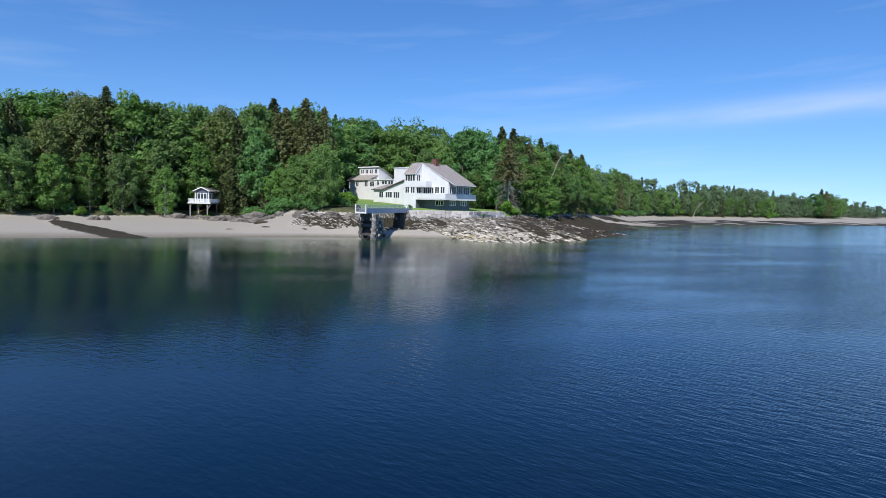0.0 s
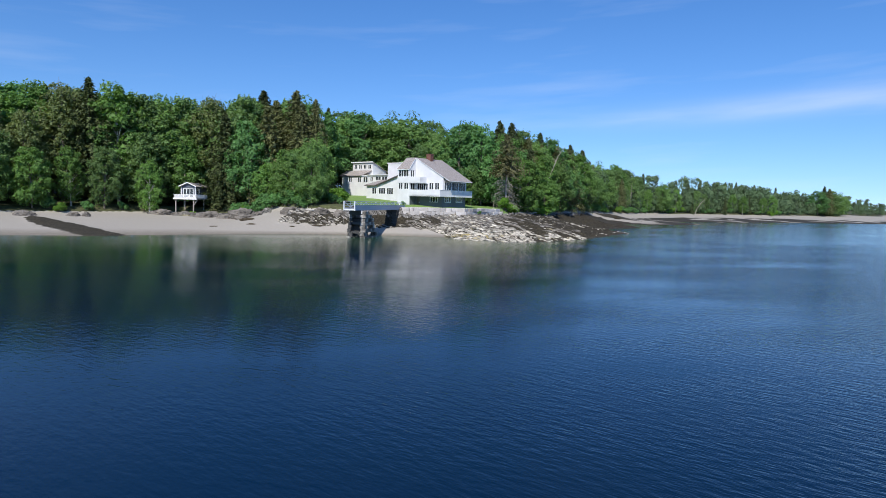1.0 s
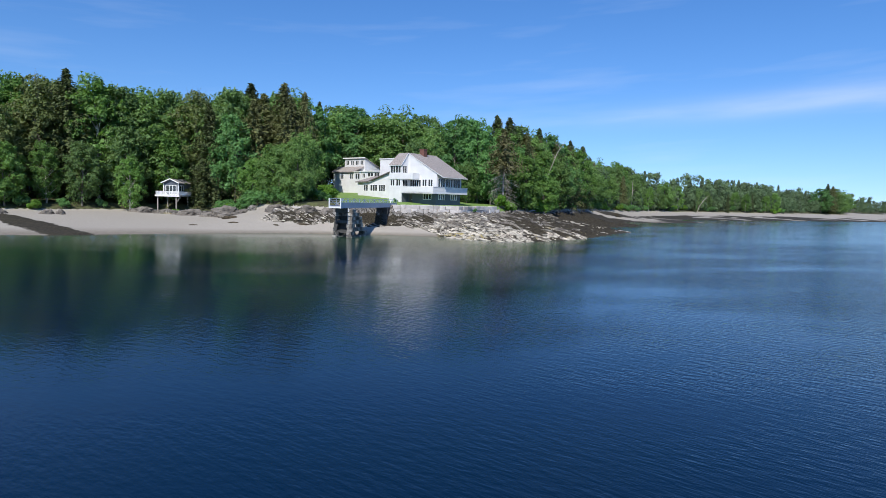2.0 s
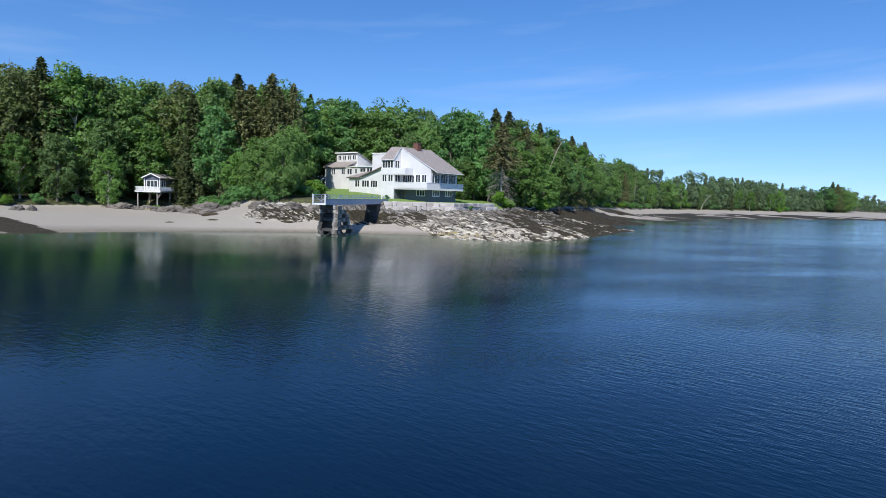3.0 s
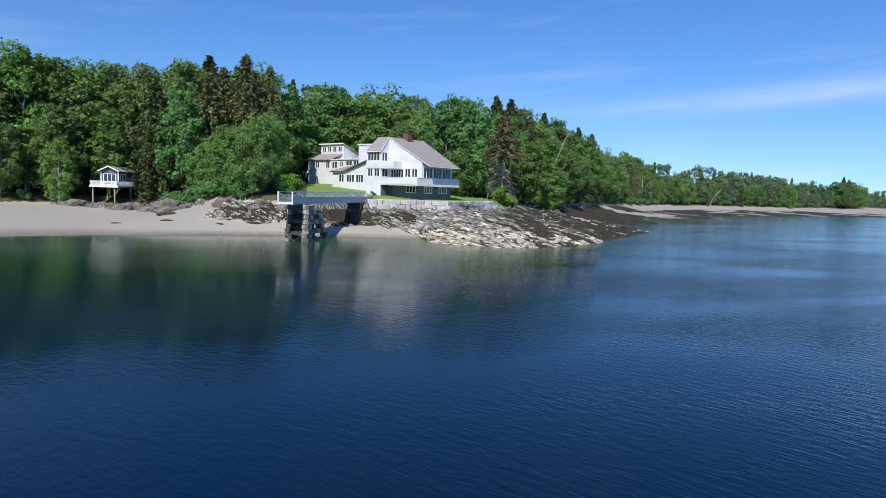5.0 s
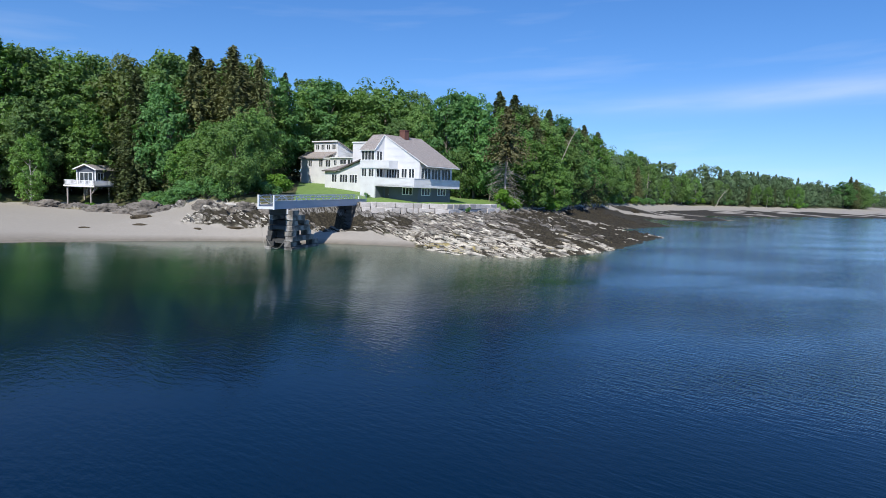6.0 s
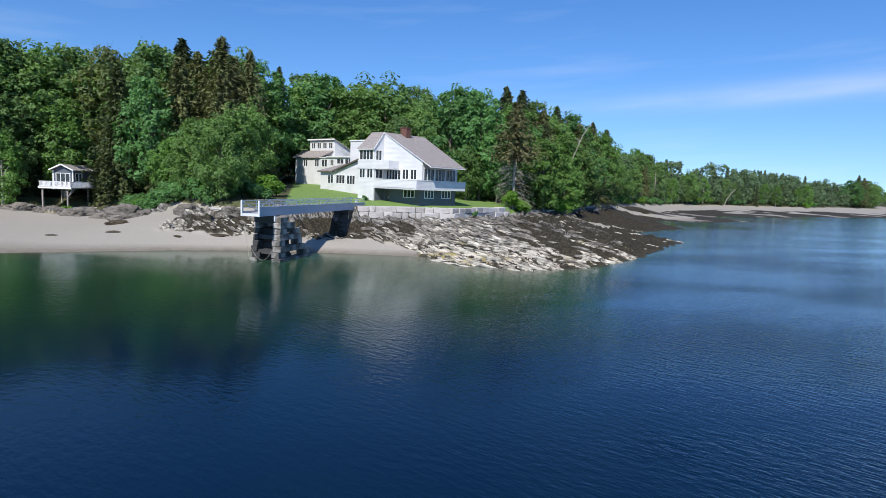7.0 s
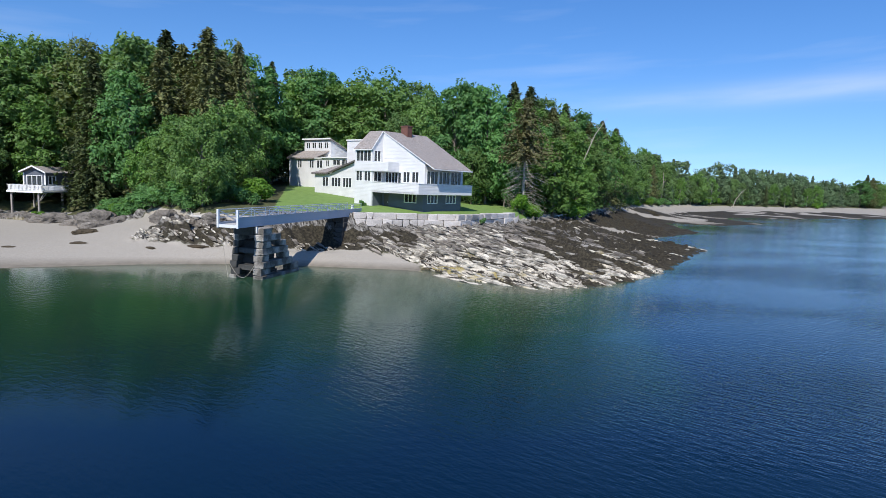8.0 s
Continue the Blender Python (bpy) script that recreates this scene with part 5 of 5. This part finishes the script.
# trees that stand out one by one
PLACED = []
for kind, x, y, top, wide in (
    ("spruce", -84.2, 135, 32.7, 1.25), ("spruce2", -55.2, 140.4, 26.4, 1.35), ("spruce3", -40.2, 146.5, 32.7, 1.3), ("spruce", -50.5, 153.4, 33.8, 1.3), ("spruce3", -35.9, 148.2, 31.0, 0.95),
    ("spruce3", -46.0, 143, 28.5, 1.3), ("spruce3", -46.5, 151, 31.0, 1.3), ("spruce3", -40.5, 153, 30.5, 1.3), ("spruce3", -38.5, 142, 26.5, 1.3), ("spruce", 10.7, 170, 29.9, 1.3), ("spruce", 14.6, 177, 30.3, 1.35), ("spruce3", 13.2, 168, 25.0, 1.3),
    ("spruce3", 19.5, 177, 26.1, 1.4), ("spruce", 26.6, 207, 31.2, 1.3), ("spruce3", 30.6, 209, 29.1, 1.3), ("spruce", 40.5, 226, 29.4, 1.3), ("dying", 11.4, 148.0, 23.6, 1.45),
    ("spruce3", 24.5, 185, 25.1, 1.4), ("spruce3", 31.0, 196, 25.6, 1.4), ("spruce3", 38.0, 215, 26.6, 1.4), ("spruce2", 47.0, 236, 28.6, 1.3), ("maple", 21.5, 186, 28.3, 1.0), ("maple2", 28.0, 199, 28.8, 1.0), ("ash", 17.5, 183, 29.3, 1.0), ("maple", 34.5, 212, 27.8, 1.0), ("birch", 44.0, 226, 26.8, 1.0),
    ("maple", -14.8, 171, 32.1, 1.1), ("maple2", -0.5, 158, 28.0, 0.9), ("maple2", 5.6, 159, 27.8, 0.9), ("maple2", 9.0, 157, 21.5, 0.8), ("maple", 3.0, 154, 17.0, 0.8), ("maple", -5.5, 158, 25.8, 0.8), ("maple", -7.0, 168, 27.4, 1.0), ("maple2", 1.0, 172, 29.8, 1.0), ("ash", -10.5, 158, 22.0, 1.0),
    ("young", 18.0, 159, 18.4, 1.0), ("young", 24.0, 170, 14.5, 1.1), ("maple", 30.0, 188, 22.0, 0.9),
    ("young", -38.8, 133.4, 17.5, 0.95), ("maple2", -31.3, 131.5, 11.6, 0.9), ("maple", -35.0, 138, 20.5, 1.0), ("young", -43.4, 134.8, 14.5, 0.95), ("maple2", -49.5, 140.5, 25.0, 0.85), ("maple", -34.5, 144, 22.5, 0.8),
    ("maple", -43.0, 160, 34.2, 0.9), ("ash", -46.0, 160, 33.2, 1.0), ("oak", -57.5, 160, 32.7, 1.0), ("maple2", -29.5, 177, 32.7, 1.0), ("maple", -21.0, 176, 32.7, 1.1), ("ash", -9.5, 178, 30.8, 1.0), ("maple", -34.5, 178, 32.7, 1.0), ("maple2", -31.0, 187, 33.2, 1.0), ("ash", -36.5, 186, 34.2, 1.0), ("maple", -28.0, 183, 32.2, 0.9), ("maple2", -40.0, 165, 33.2, 1.0), ("spruce", -38.0, 171, 32.5, 0.9),
    ("spruce2", -60.5, 146.0, 21.0, 1.3), ("ash", -53.0, 147, 31.7, 1.0), ("oak", -63.0, 150, 31.0, 1.0), ("ash", -70.0, 151, 31.7, 1.0), ("birch", -66.0, 142.5, 21.0, 1.1),
    ("ash", -72.5, 136, 21.0, 1.0), ("ash", -77.0, 143, 31.0, 1.0), ("birch", -69.5, 133, 14.5, 1.0), ("maple2", 318, 540, 26.0, 1.4), ("spruce", 330, 552, 30.5, 1.3), ("ash", 341, 560, 27.0, 1.4), ("maple", 355, 572, 26.0, 1.4), ("spruce3", 337, 556, 28.5, 1.3), ("oak", -90.0, 134, 29.7, 1.0),
):
    top_at(kind, x, y, top, wide=wide)
    PLACED.append((x, y))


def clear_of_buildings(x, y):
    c = pose(-4.0, 127.65, 0, 0, 0, -38).inverted() @ Vector((x, y, 0))
    if -54 < c.x < 3 and -8 < c.y < 23 and not (c.x > -15 and c.y > 14.5):
        return False
    if -70 < x < -52 and 126 < y < 146:
        return False
    if -30.0 - 0.24 * (y - 130) < x < 12 and y < 172 - 0.6 * max(x + 20, 0):
        return False
    return not (8 < x < 16 and y < 156)


def scatter(count, x0, x1, y0, y1, near, far, spacing, kinds, height, cap=99.0):
    made = 0
    xs, ys = np.random.uniform(x0, x1, count * 80), np.random.uniform(y0, y1, count * 80)
    for x, y, d in zip(xs, ys, line_distance(BANK, xs, ys)):
        x, y, d = float(x), float(y), float(d)
        if made >= count or not near < d < far or not clear_of_buildings(x, y):
            continue
        if any((x - a) ** 2 + (y - b) ** 2 < spacing**2 for a, b in PLACED):
            continue
        kind = random.choices(list(kinds), list(kinds.values()))[0]
        tall = min(max(2.0, height(d) * random.uniform(0.86, 1.1)), cap - ground_height(x, y) + random.uniform(-1.2, 0.8))
        plant(kind, x, y, tall, wide=random.uniform(0.85, 1.15))
        PLACED.append((x, y))
        made += 1


mixed = {"maple": 3, "maple2": 2, "birch": 3, "ash": 4, "oak": 3, "spruce": 1}
dark = {"maple": 3, "maple2": 3, "birch": 1, "ash": 2, "spruce": 2, "spruce2": 1, "spruce3": 3}
left_height = lambda d: min(28.0, 15.5 + 0.5 * d)
scatter(34, -130, -26, 95, 185, 1.5, 9, 5.2, {"maple": 3, "young": 2, "birch": 4, "maple2": 1, "ash": 3, "spruce2": 1}, lambda d: 11.0 + 0.55 * d)
scatter(44, -130, -26, 100, 190, 8, 34, 5.4, mixed, left_height, 32.0)
scatter(30, -125, -34, 110, 190, 10, 36, 4.2, {"ash": 3, "birch": 4, "oak": 2, "maple": 2}, lambda d: 26.5, 32.4)
scatter(18, -75, 14, 160, 215, 14, 70, 6.0, mixed, lambda d: 23.5)
scatter(32, 12, 75, 150, 290, 2.0, 9, 4.6, {"maple": 3, "young": 2, "maple2": 3, "spruce2": 1, "spruce3": 3, "birch": 1}, lambda d: 13.5 + 0.8 * d)
scatter(46, 10, 105, 155, 335, 8, 34, 5.4, dark, lambda d: min(24.5, 14.5 + 0.5 * d))
scatter(16, 90, 230, 330, 440, 1.0, 6, 7.0, {"birch": 5, "ash": 1, "spruce2": 2}, lambda d: 14.0)
scatter(26, 44, 135, 225, 375, 2.0, 20, 5.0, {"maple": 3, "maple2": 3, "ash": 3, "birch": 2, "spruce": 2, "spruce3": 2}, lambda d: 17.0 + 0.5 * d)
# shrubs along the bank
scatter(46, 60, 240, 250, 450, 0.2, 3.5, 3.5, {"bush2": 4, "bush": 1}, lambda d: 3.4)
scatter(18, -150, -36, 95, 150, 0.3, 3.5, 2.6, {"bush2": 3, "bush": 1}, lambda d: random.uniform(0.7, 2.6))
scatter(24, 10, 80, 142, 300, 0.3, 3.0, 2.4, {"bush2": 2, "bush": 1}, lambda d: 2.6)
for kind, x, y, h, w in (("bush", 10.9, 147.0, 3.0, 1.0), ("bush", 13.8, 148.8, 2.2, 1.0), ("bush", -25.8, 129.6, 3.2, 1.3), ("bush2", -12.2, 132.6, 0.9, 0.9), ("bush", 22.5, 163.5, 3.2, 1.0), ("bush2", -29.5, 127.0, 3.0, 1.2), ("bush2", -26.0, 125.5, 2.2, 1.2), ("bush", -32.5, 126.5, 3.2, 1.1), ("bush2", -29.8, 125.2, 1.6, 1.1), ("bush2", -35.5, 128.5, 3.4, 1.1), ("bush2", -31.0, 130.0, 2.6, 1.1), ("bush", -60.5, 134.4, 1.5, 1.0), ("bush2", 4.6, 129.6, 0.9, 0.8)):
    plant(kind, x, y, h, wide=w)
# undergrowth that closes the wood above the beach
edge = random.Random(17)
for (ax, ay), (bx, by), n in (((-66, 138.5), (-52, 137.5), 6), ((-52, 137.5), (-39, 128.5), 10), ((-39, 128.5), (-31, 121.5), 6)):
    for k in range(n):
        t = (k + edge.uniform(0.2, 0.8)) / n
        x, y = ax + (bx - ax) * t, ay + (by - ay) * t + edge.uniform(-0.3, 2.2)
        if not -66 < x < -52:
            plant("bush2", x, y, edge.uniform(1.2, 2.6) if x < -46 else edge.uniform(2.0, 3.6), wide=edge.uniform(0.9, 1.25), turn=edge.uniform(0, 360))


# ---- far woods along the curving shore ----
def far_wood(name, x0, x1, y0, y1, near, far, count, mats, seed, top, spiky, n=420):
    """A distant wood of many small trees, too far to tell apart one by one."""
    rng = np.random.default_rng(seed)
    vs, per = [], []
    x, y = rng.uniform(x0, x1, count * 30), rng.uniform(y0, y1, count * 30)
    d = line_distance(BANK, x, y)
    keep = np.nonzero((d > near) & (d < far))[0][:count]
    ground = shore(x[keep], y[keep])[0]
    for gx, gy, gz, gd in zip(x[keep], y[keep], ground, d[keep]):
        h = rng.uniform(0.52, 1.16) * min(top, top * 0.55 + 0.4 * gd) * (1.0 - 0.26 * min(1.0, max(0.0, (gy - 285) / 190)))
        w = h * rng.uniform(0.36, 0.5)
        t = rng.random(n) ** (1.25 if spiky else 0.8)
        ang = rng.uniform(0, 6.283, n)
        if spiky:
            r = w * 0.60 * (1 - t) ** 0.9 * rng.uniform(0.6, 1.15, n) * (0.8 + 0.35 * np.sin(23 * t)) + 0.1
            p = np.stack([np.cos(ang) * r, np.sin(ang) * r, h * (0.03 + 0.97 * t)], -1)
        else:
            # a dozen rounded lobes spread up the crown
            lt, la = rng.uniform(0.1, 0.92, 16), rng.uniform(0, 6.283, 16)
            lr = w * 0.28 * np.sin(np.pi * np.clip(0.16 + 0.76 * lt, 0, 1)) ** 0.7
            pick = rng.integers(0, 16, n)
            ball = rng.normal(size=(n, 3))
            ball /= np.linalg.norm(ball, axis=1)[:, None]
            ball[:, 2] = np.where(rng.random(n) < 0.5, np.abs(ball[:, 2]), ball[:, 2])
            p = np.stack([np.cos(la[pick]) * lr[pick], np.sin(la[pick]) * lr[pick], h * (0.04 + 0.84 * lt[pick])], -1) + ball * (w * 0.27 * rng.uniform(0.4, 1.1, n))[:, None]
            ang = np.arctan2(p[:, 1], p[:, 0])
        p = p + np.array([gx, gy, gz])
        nrm = np.stack([np.cos(ang), np.sin(ang), 0.7 + 0 * ang], -1) + rng.normal(scale=0.45, size=(n, 3))
        a = np.cross(nrm, rng.normal(size=(n, 3)))
        a /= np.linalg.norm(a, axis=1)[:, None]
        b = np.cross(nrm, a)
        b /= np.linalg.norm(b, axis=1)[:, None]
        s = h * rng.uniform(0.016, 0.036, n)[:, None] * math.sqrt(640 / n)
        vs.append(np.stack([p - b * s, p + a * s * 0.9 + b * s * 0.4, p - a * s * 0.9 + b * s * 0.7], 1).reshape(-1, 3))
    verts = np.concatenate(vs)
    me = grid_mesh(verts, np.arange(len(verts)).reshape(-1, 3), mats)
    tagged(new(name, me), "distant mixed wood along the curving shore", "wood", kind="stuff")


def far_material(name, color, tint):
    """Distant foliage: broad changes of tone from crown to crown."""
    return material(name, color, 0.6, vary=0.35, scale=0.13, fine=0.6, bump=0, per_island=0.22, tint=tint, spec=0.3, patchy=True)


# leaf green shifted bluish, so that distance haze is part of the colour
FAR_LEAF = far_material("far_wood_leaves", (0.104, 0.166, 0.070), (0.072, 0.124, 0.054))
FAR_DARK = far_material("far_wood_needles", (0.070, 0.108, 0.050), (0.048, 0.078, 0.040))
far_wood("far_wood", 60, 330, 255, 600, 1.0, 42, 330, FAR_LEAF, 41, 28.5, False, 640)
far_wood("far_wood", 60, 330, 255, 600, 1.5, 42, 210, FAR_DARK, 44, 26.0, True, 480)
far_wood("far_wood", 225, 520, 430, 720, 1.0, 45, 170, FAR_LEAF, 46, 25, False, 560)
far_wood("far_wood", 420, 900, 560, 950, 1.0, 60, 130, FAR_DARK, 42, 22, False, 480)
far_wood("back_wood", -170, -30, 120, 240, 36, 58, 45, FAR_LEAF, 43, 22, False, 1500)
far_wood("back_wood", -40, 95, 185, 330, 30, 62, 60, FAR_LEAF, 45, 20, False, 1500)


# ---- ledge slabs and boulders ----
def slab_cloud(count, seed, region, scale, mat, label, name, on_weed=0.0):
    """Loose and standing slabs along the dip of the ledges."""
    rng = np.random.default_rng(seed)
    verts, faces = [], []
    xs, ys = rng.uniform(*region[0], count * 14), rng.uniform(*region[1], count * 14)
    zs, rock, weed, sand, grass, dc = shore(xs, ys)
    inner = line_distance(BANK, xs, ys)
    fit_here = np.nonzero((rock > 0.6) & (weed < 0.35 + on_weed + 0.3 * rng.random(len(xs))) & (dc > -0.5) & (inner < -1.6))[0][:count]
    for x, y, z in zip(xs[fit_here], ys[fit_here], zs[fit_here]):
        length, wide, thick = scale * rng.uniform(1.1, 3.8), scale * rng.uniform(0.2, 0.52), scale * rng.uniform(0.10, 0.26)
        m = pose(x, y, z + 0.02, 0, 0, -42 + rng.normal(0, 7)) @ pose(0, 0, 0, rng.uniform(10, 32), rng.normal(8, 5), 0)
        base = len(verts)
        ring = [(-1, -0.6), (-0.5, -1), (0.6, -0.9), (1, -0.1), (0.7, 0.9), (-0.6, 1)]
        for zz, shrink in ((-1, 1.0), (1, 0.82)):
            for px, py in ring:
                j = rng.uniform(0.78, 1.15)
                verts.append(m @ Vector((px * length / 2 * shrink * j, py * wide / 2 * shrink * j, zz * thick / 2 + rng.uniform(-0.15, 0.15) * thick)))
        faces.append(tuple(range(base + 6, base + 12)))
        faces.append(tuple(range(base + 5, base - 1, -1)))
        for k in range(6):
            faces.append((base + k, base + (k + 1) % 6, base + 6 + (k + 1) % 6, base + 6 + k))
    tagged(new(name, mesh_from(verts, faces, mat)), label, "rock", kind="stuff")


slab_cloud(190, 51, ((-3, 30), (104, 124)), 1.0, ROCK, "pale tilted ledge slabs at the tide line", "ledge_slabs")
slab_cloud(120, 52, ((-35, -2), (113, 121)), 0.6, ROCK, "broken ledge slabs beside the footbridge", "ledge_slabs")
slab_cloud(130, 53, ((8, 50), (120, 200)), 1.1, BOULDER, "grey ledge slabs above the rockweed", "ledge_slabs")


slab_cloud(200, 56, ((-34, 1), (112.0, 118)), 0.45, ROCK, "pale broken stones along the edge of the weed", "ledge_slabs", 1.0)
slab_cloud(70, 57, ((-34, 2), (114.0, 124.0)), 0.9, BOULDER, "brown ledge plates among the rockweed", "ledge_slabs", 1.0)
slab_cloud(90, 58, ((16, 46), (112, 172)), 0.6, ROCK, "scattered pale stones on the weedy point", "ledge_slabs", 1.0)
slab_cloud(840, 54, ((-9, 32), (103.5, 126)), 0.5, ROCK, "thin broken ledge plates among the larger slabs", "ledge_slabs")
slab_cloud(360, 55, ((-10, 14), (117, 130)), 0.8, BOULDER, "dark striated ledge plates below the granite wall", "ledge_slabs")


def boulder(seed, x, y, lx, ly, lz, turn, mat=BOULDER, label="rounded grey boulder on the beach sand"):
    bm = bmesh.new()
    bmesh.ops.create_icosphere(bm, subdivisions=4, radius=1.0)
    for v in bm.verts:
        p = v.co * 1.7 + Vector((seed * 3.1, seed, 0))
        k = 1 + 0.32 * noise.noise(p) + 0.18 * noise.noise(p * 2.7) + 0.07 * noise.noise(p * 6.5)
        # tilted layers, each set back a little from the one below
        layer = (v.co.z + 0.30 * v.co.x + 0.12 * noise.noise(p * 1.3)) * 4.5
        step_z, notch = math.floor(layer) / 4.5, 1.0 - 0.14 * smooth(0.75, 0.95, layer - math.floor(layer))
        v.co = Vector((v.co.x * k * notch * lx / 2, v.co.y * k * notch * ly / 2, (0.55 * v.co.z + 0.45 * (step_z - 0.30 * v.co.x)) * k * lz))
    bmesh.ops.recalc_face_normals(bm, faces=bm.faces)
    me = bpy.data.meshes.new("boulder")
    bm.to_mesh(me)
    bm.free()
    me.materials.append(mat)
    ob = new("boulder", me)
    ob.matrix_world = pose(x, y, ground_height(x, y) - 0.1 * lz, 0, 0, turn)
    return tagged(ob, label, "rock", "rocks on the beach")


for i, (x, y, lx, ly, lz, turn) in enumerate(((-45.6, 125.8, 6.6, 3.6, 1.5, -8), (-41.6, 124.2, 4.6, 3.2, 1.5, 12), (-44.0, 122.4, 3.8, 1.8, 0.7, 0), (-49.8, 127.6, 5.2, 2.6, 0.9, -12), (-54.8, 129.8, 7.0, 3.2, 1.2, -8), (-61.0, 132.4, 7.4, 3.4, 1.2, -5), (-57.6, 130.4, 3.4, 2.0, 0.9, 20),
                                              (-66.8, 133.0, 5.6, 3.0, 1.1, 10), (-76.0, 116.5, 2.6, 1.8, 1.0, 20), (-74.0, 117.5, 1.8, 1.4, 1.1, -30), (-83.0, 112.5, 3.8, 2.4, 1.0, 35), (-34.0, 121.0, 4.2, 2.6, 1.4, -20), (-30.5, 119.4, 3.4, 2.2, 1.2, -15), (-27.0, 118.3, 3.8, 2.2, 1.1, -12), (-23.4, 118.0, 3.2, 2.0, 1.2, 5))):
    boulder(i + 1, x, y, lx, ly, lz, turn)
for i, (x, y, lx, ly, lz, turn) in enumerate(((-41.0, 116.5, 3.4, 1.6, 0.45, 4), (-38.5, 111.5, 1.8, 0.7, 0.18, 10), (-31.0, 111.8, 1.3, 0.6, 0.16, -20), (-26.5, 113.0, 2.4, 0.8, 0.2, 0), (-45.0, 110.0, 1.6, 0.6, 0.15, -5))):
    boulder(20 + i, x, y, lx, ly, lz, turn, WEED_MAT, "low clump of brown rockweed stranded on sand")


# ---- dead trunks and driftwood ----
def dead_tree(points, radii, label, limbs=0, seed=1):
    rnd = random.Random(seed)
    root = empty("dead_tree", pose(*points[0]), label, "tree", "dead trees")
    bm = bmesh.new()
    start = Vector(points[0])
    pts = [Vector(p) - start for p in points]
    add_tube(bm, pts, radii, 7)
    for k in range(limbs):
        t = rnd.uniform(0.45, 0.95) * (len(pts) - 1)
        i = min(int(t), len(pts) - 2)
        p = pts[i].lerp(pts[i + 1], t - i)
        q = p + Vector((rnd.uniform(-1.6, 1.6), rnd.uniform(-0.8, 0.8), rnd.uniform(0.4, 1.8)))
        add_tube(bm, [p, p.lerp(q, 0.5) + Vector((0, 0, 0.15)), q], [radii[-1] * 1.6, radii[-1], 0.015], 5)
    part("trunk", bm, DEAD_WOOD, root)


dead_tree([(23.5, 174.0, ground_height(23.5, 174) - 0.3), (25.5, 174.5, 14.0), (28.0, 175.0, 20.5), (30.2, 175.0, 23.8)], [0.13, 0.10, 0.08, 0.03], "leaning bare silver trunk among the spruces", 7, 3)
dead_tree([(150.0, 386.0, ground_height(150, 386) - 0.3), (151.0, 385.5, 6.5), (153.4, 385.0, 10.5), (156.0, 385.0, 13.0)], [0.2, 0.16, 0.12, 0.05], "white birch trunk leaning out over the far shore", 4, 7)
dead_tree([(95.0, 338.0, ground_height(95, 338) - 0.3), (95.4, 338.0, 13.0), (95.2, 338.0, 19.0)], [0.16, 0.13, 0.06], "bare upright pale trunk on the far shore", 3, 8)


def driftwood(x, y, length, turn, tilt, seed):
    rnd = random.Random(seed)
    root = empty("driftwood_log", pose(x, y, ground_height(x, y) + 0.12, 0, tilt, turn), "bleached driftwood log with root stubs at the bank", "driftwood", "driftwood along the bank")
    bm = bmesh.new()
    add_tube(bm, [(-length / 2, 0, 0), (0, rnd.uniform(-0.15, 0.15), 0.1), (length / 2, 0, 0)], [0.17, 0.14, 0.08], 7)
    for k in range(4):
        add_tube(bm, [(-length / 2, 0, 0), (-length / 2 - rnd.uniform(0.3, 0.8), rnd.uniform(-0.6, 0.6), rnd.uniform(0, 0.7))], [0.08, 0.02], 5)
    part("log", bm, PALE_BARK, root)


for k, (x, y, length, turn, tilt) in enumerate(((20.5, 162.0, 3.2, 40, -6), (22.0, 164.8, 2.6, 75, 8), (24.5, 169.0, 3.6, 55, -4), (17.5, 156.0, 2.4, 30, 5), (-28.5, 118.5, 2.6, -20, 4), (58.0, 258.0, 6.0, 60, 3), (64.0, 270.0, 5.0, 70, -3))):
    driftwood(x, y, length, turn, tilt, k)


# ---- a small boat far out, and a marker post by the bridge ----
def motorboat(x, y, turn):
    root = empty("motorboat", pose(x, y, -0.2, 0, 0, turn), "small white open motorboat afloat on the bay", "boat")
    bm = bmesh.new()
    rows = []
    for t, half, keel in ((-2.2, 0.75, 0.0), (-1.0, 0.85, 0.0), (0.6, 0.8, 0.02), (1.7, 0.5, 0.12), (2.4, 0.04, 0.35)):
        rows.append([bm.verts.new((t, -half, 0.75)), bm.verts.new((t, -half * 0.6, 0.1 + keel)), bm.verts.new((t, 0, keel)), bm.verts.new((t, half * 0.6, 0.1 + keel)), bm.verts.new((t, half, 0.75))])
    for a, b in zip(rows, rows[1:]):
        for k in range(4):
            bm.faces.new((a[k], a[k + 1], b[k + 1], b[k]))
    bm.faces.new(rows[0])
    part("hull", bm, TRIM, root)
    part("console", box(-0.4, 0.3, -0.3, 0.3, 0.3, 1.5, 0.05), TRIM, root)
    part("outboard_motor", box(-2.55, -2.2, -0.18, 0.18, 0.2, 1.15, 0.05), DARK_STONE, root, "dark outboard motor")
    part("inner_deck", box(-2.1, 1.5, -0.55, 0.55, 0.28, 0.34), DECKING, root)


motorboat(196.0, 262.0, 15)
marker = empty("marker_post", pose(-12.4, 126.4, ground_height(-12.4, 126.4) - 0.1), "short white wooden post at the lawn edge", "post")
part("post", box(-0.08, 0.08, -0.08, 0.08, 0, 0.75, 0.01), TRIM, marker)
part("cap", box(-0.11, 0.11, -0.11, 0.11, 0.752, 0.80), TRIM, marker)
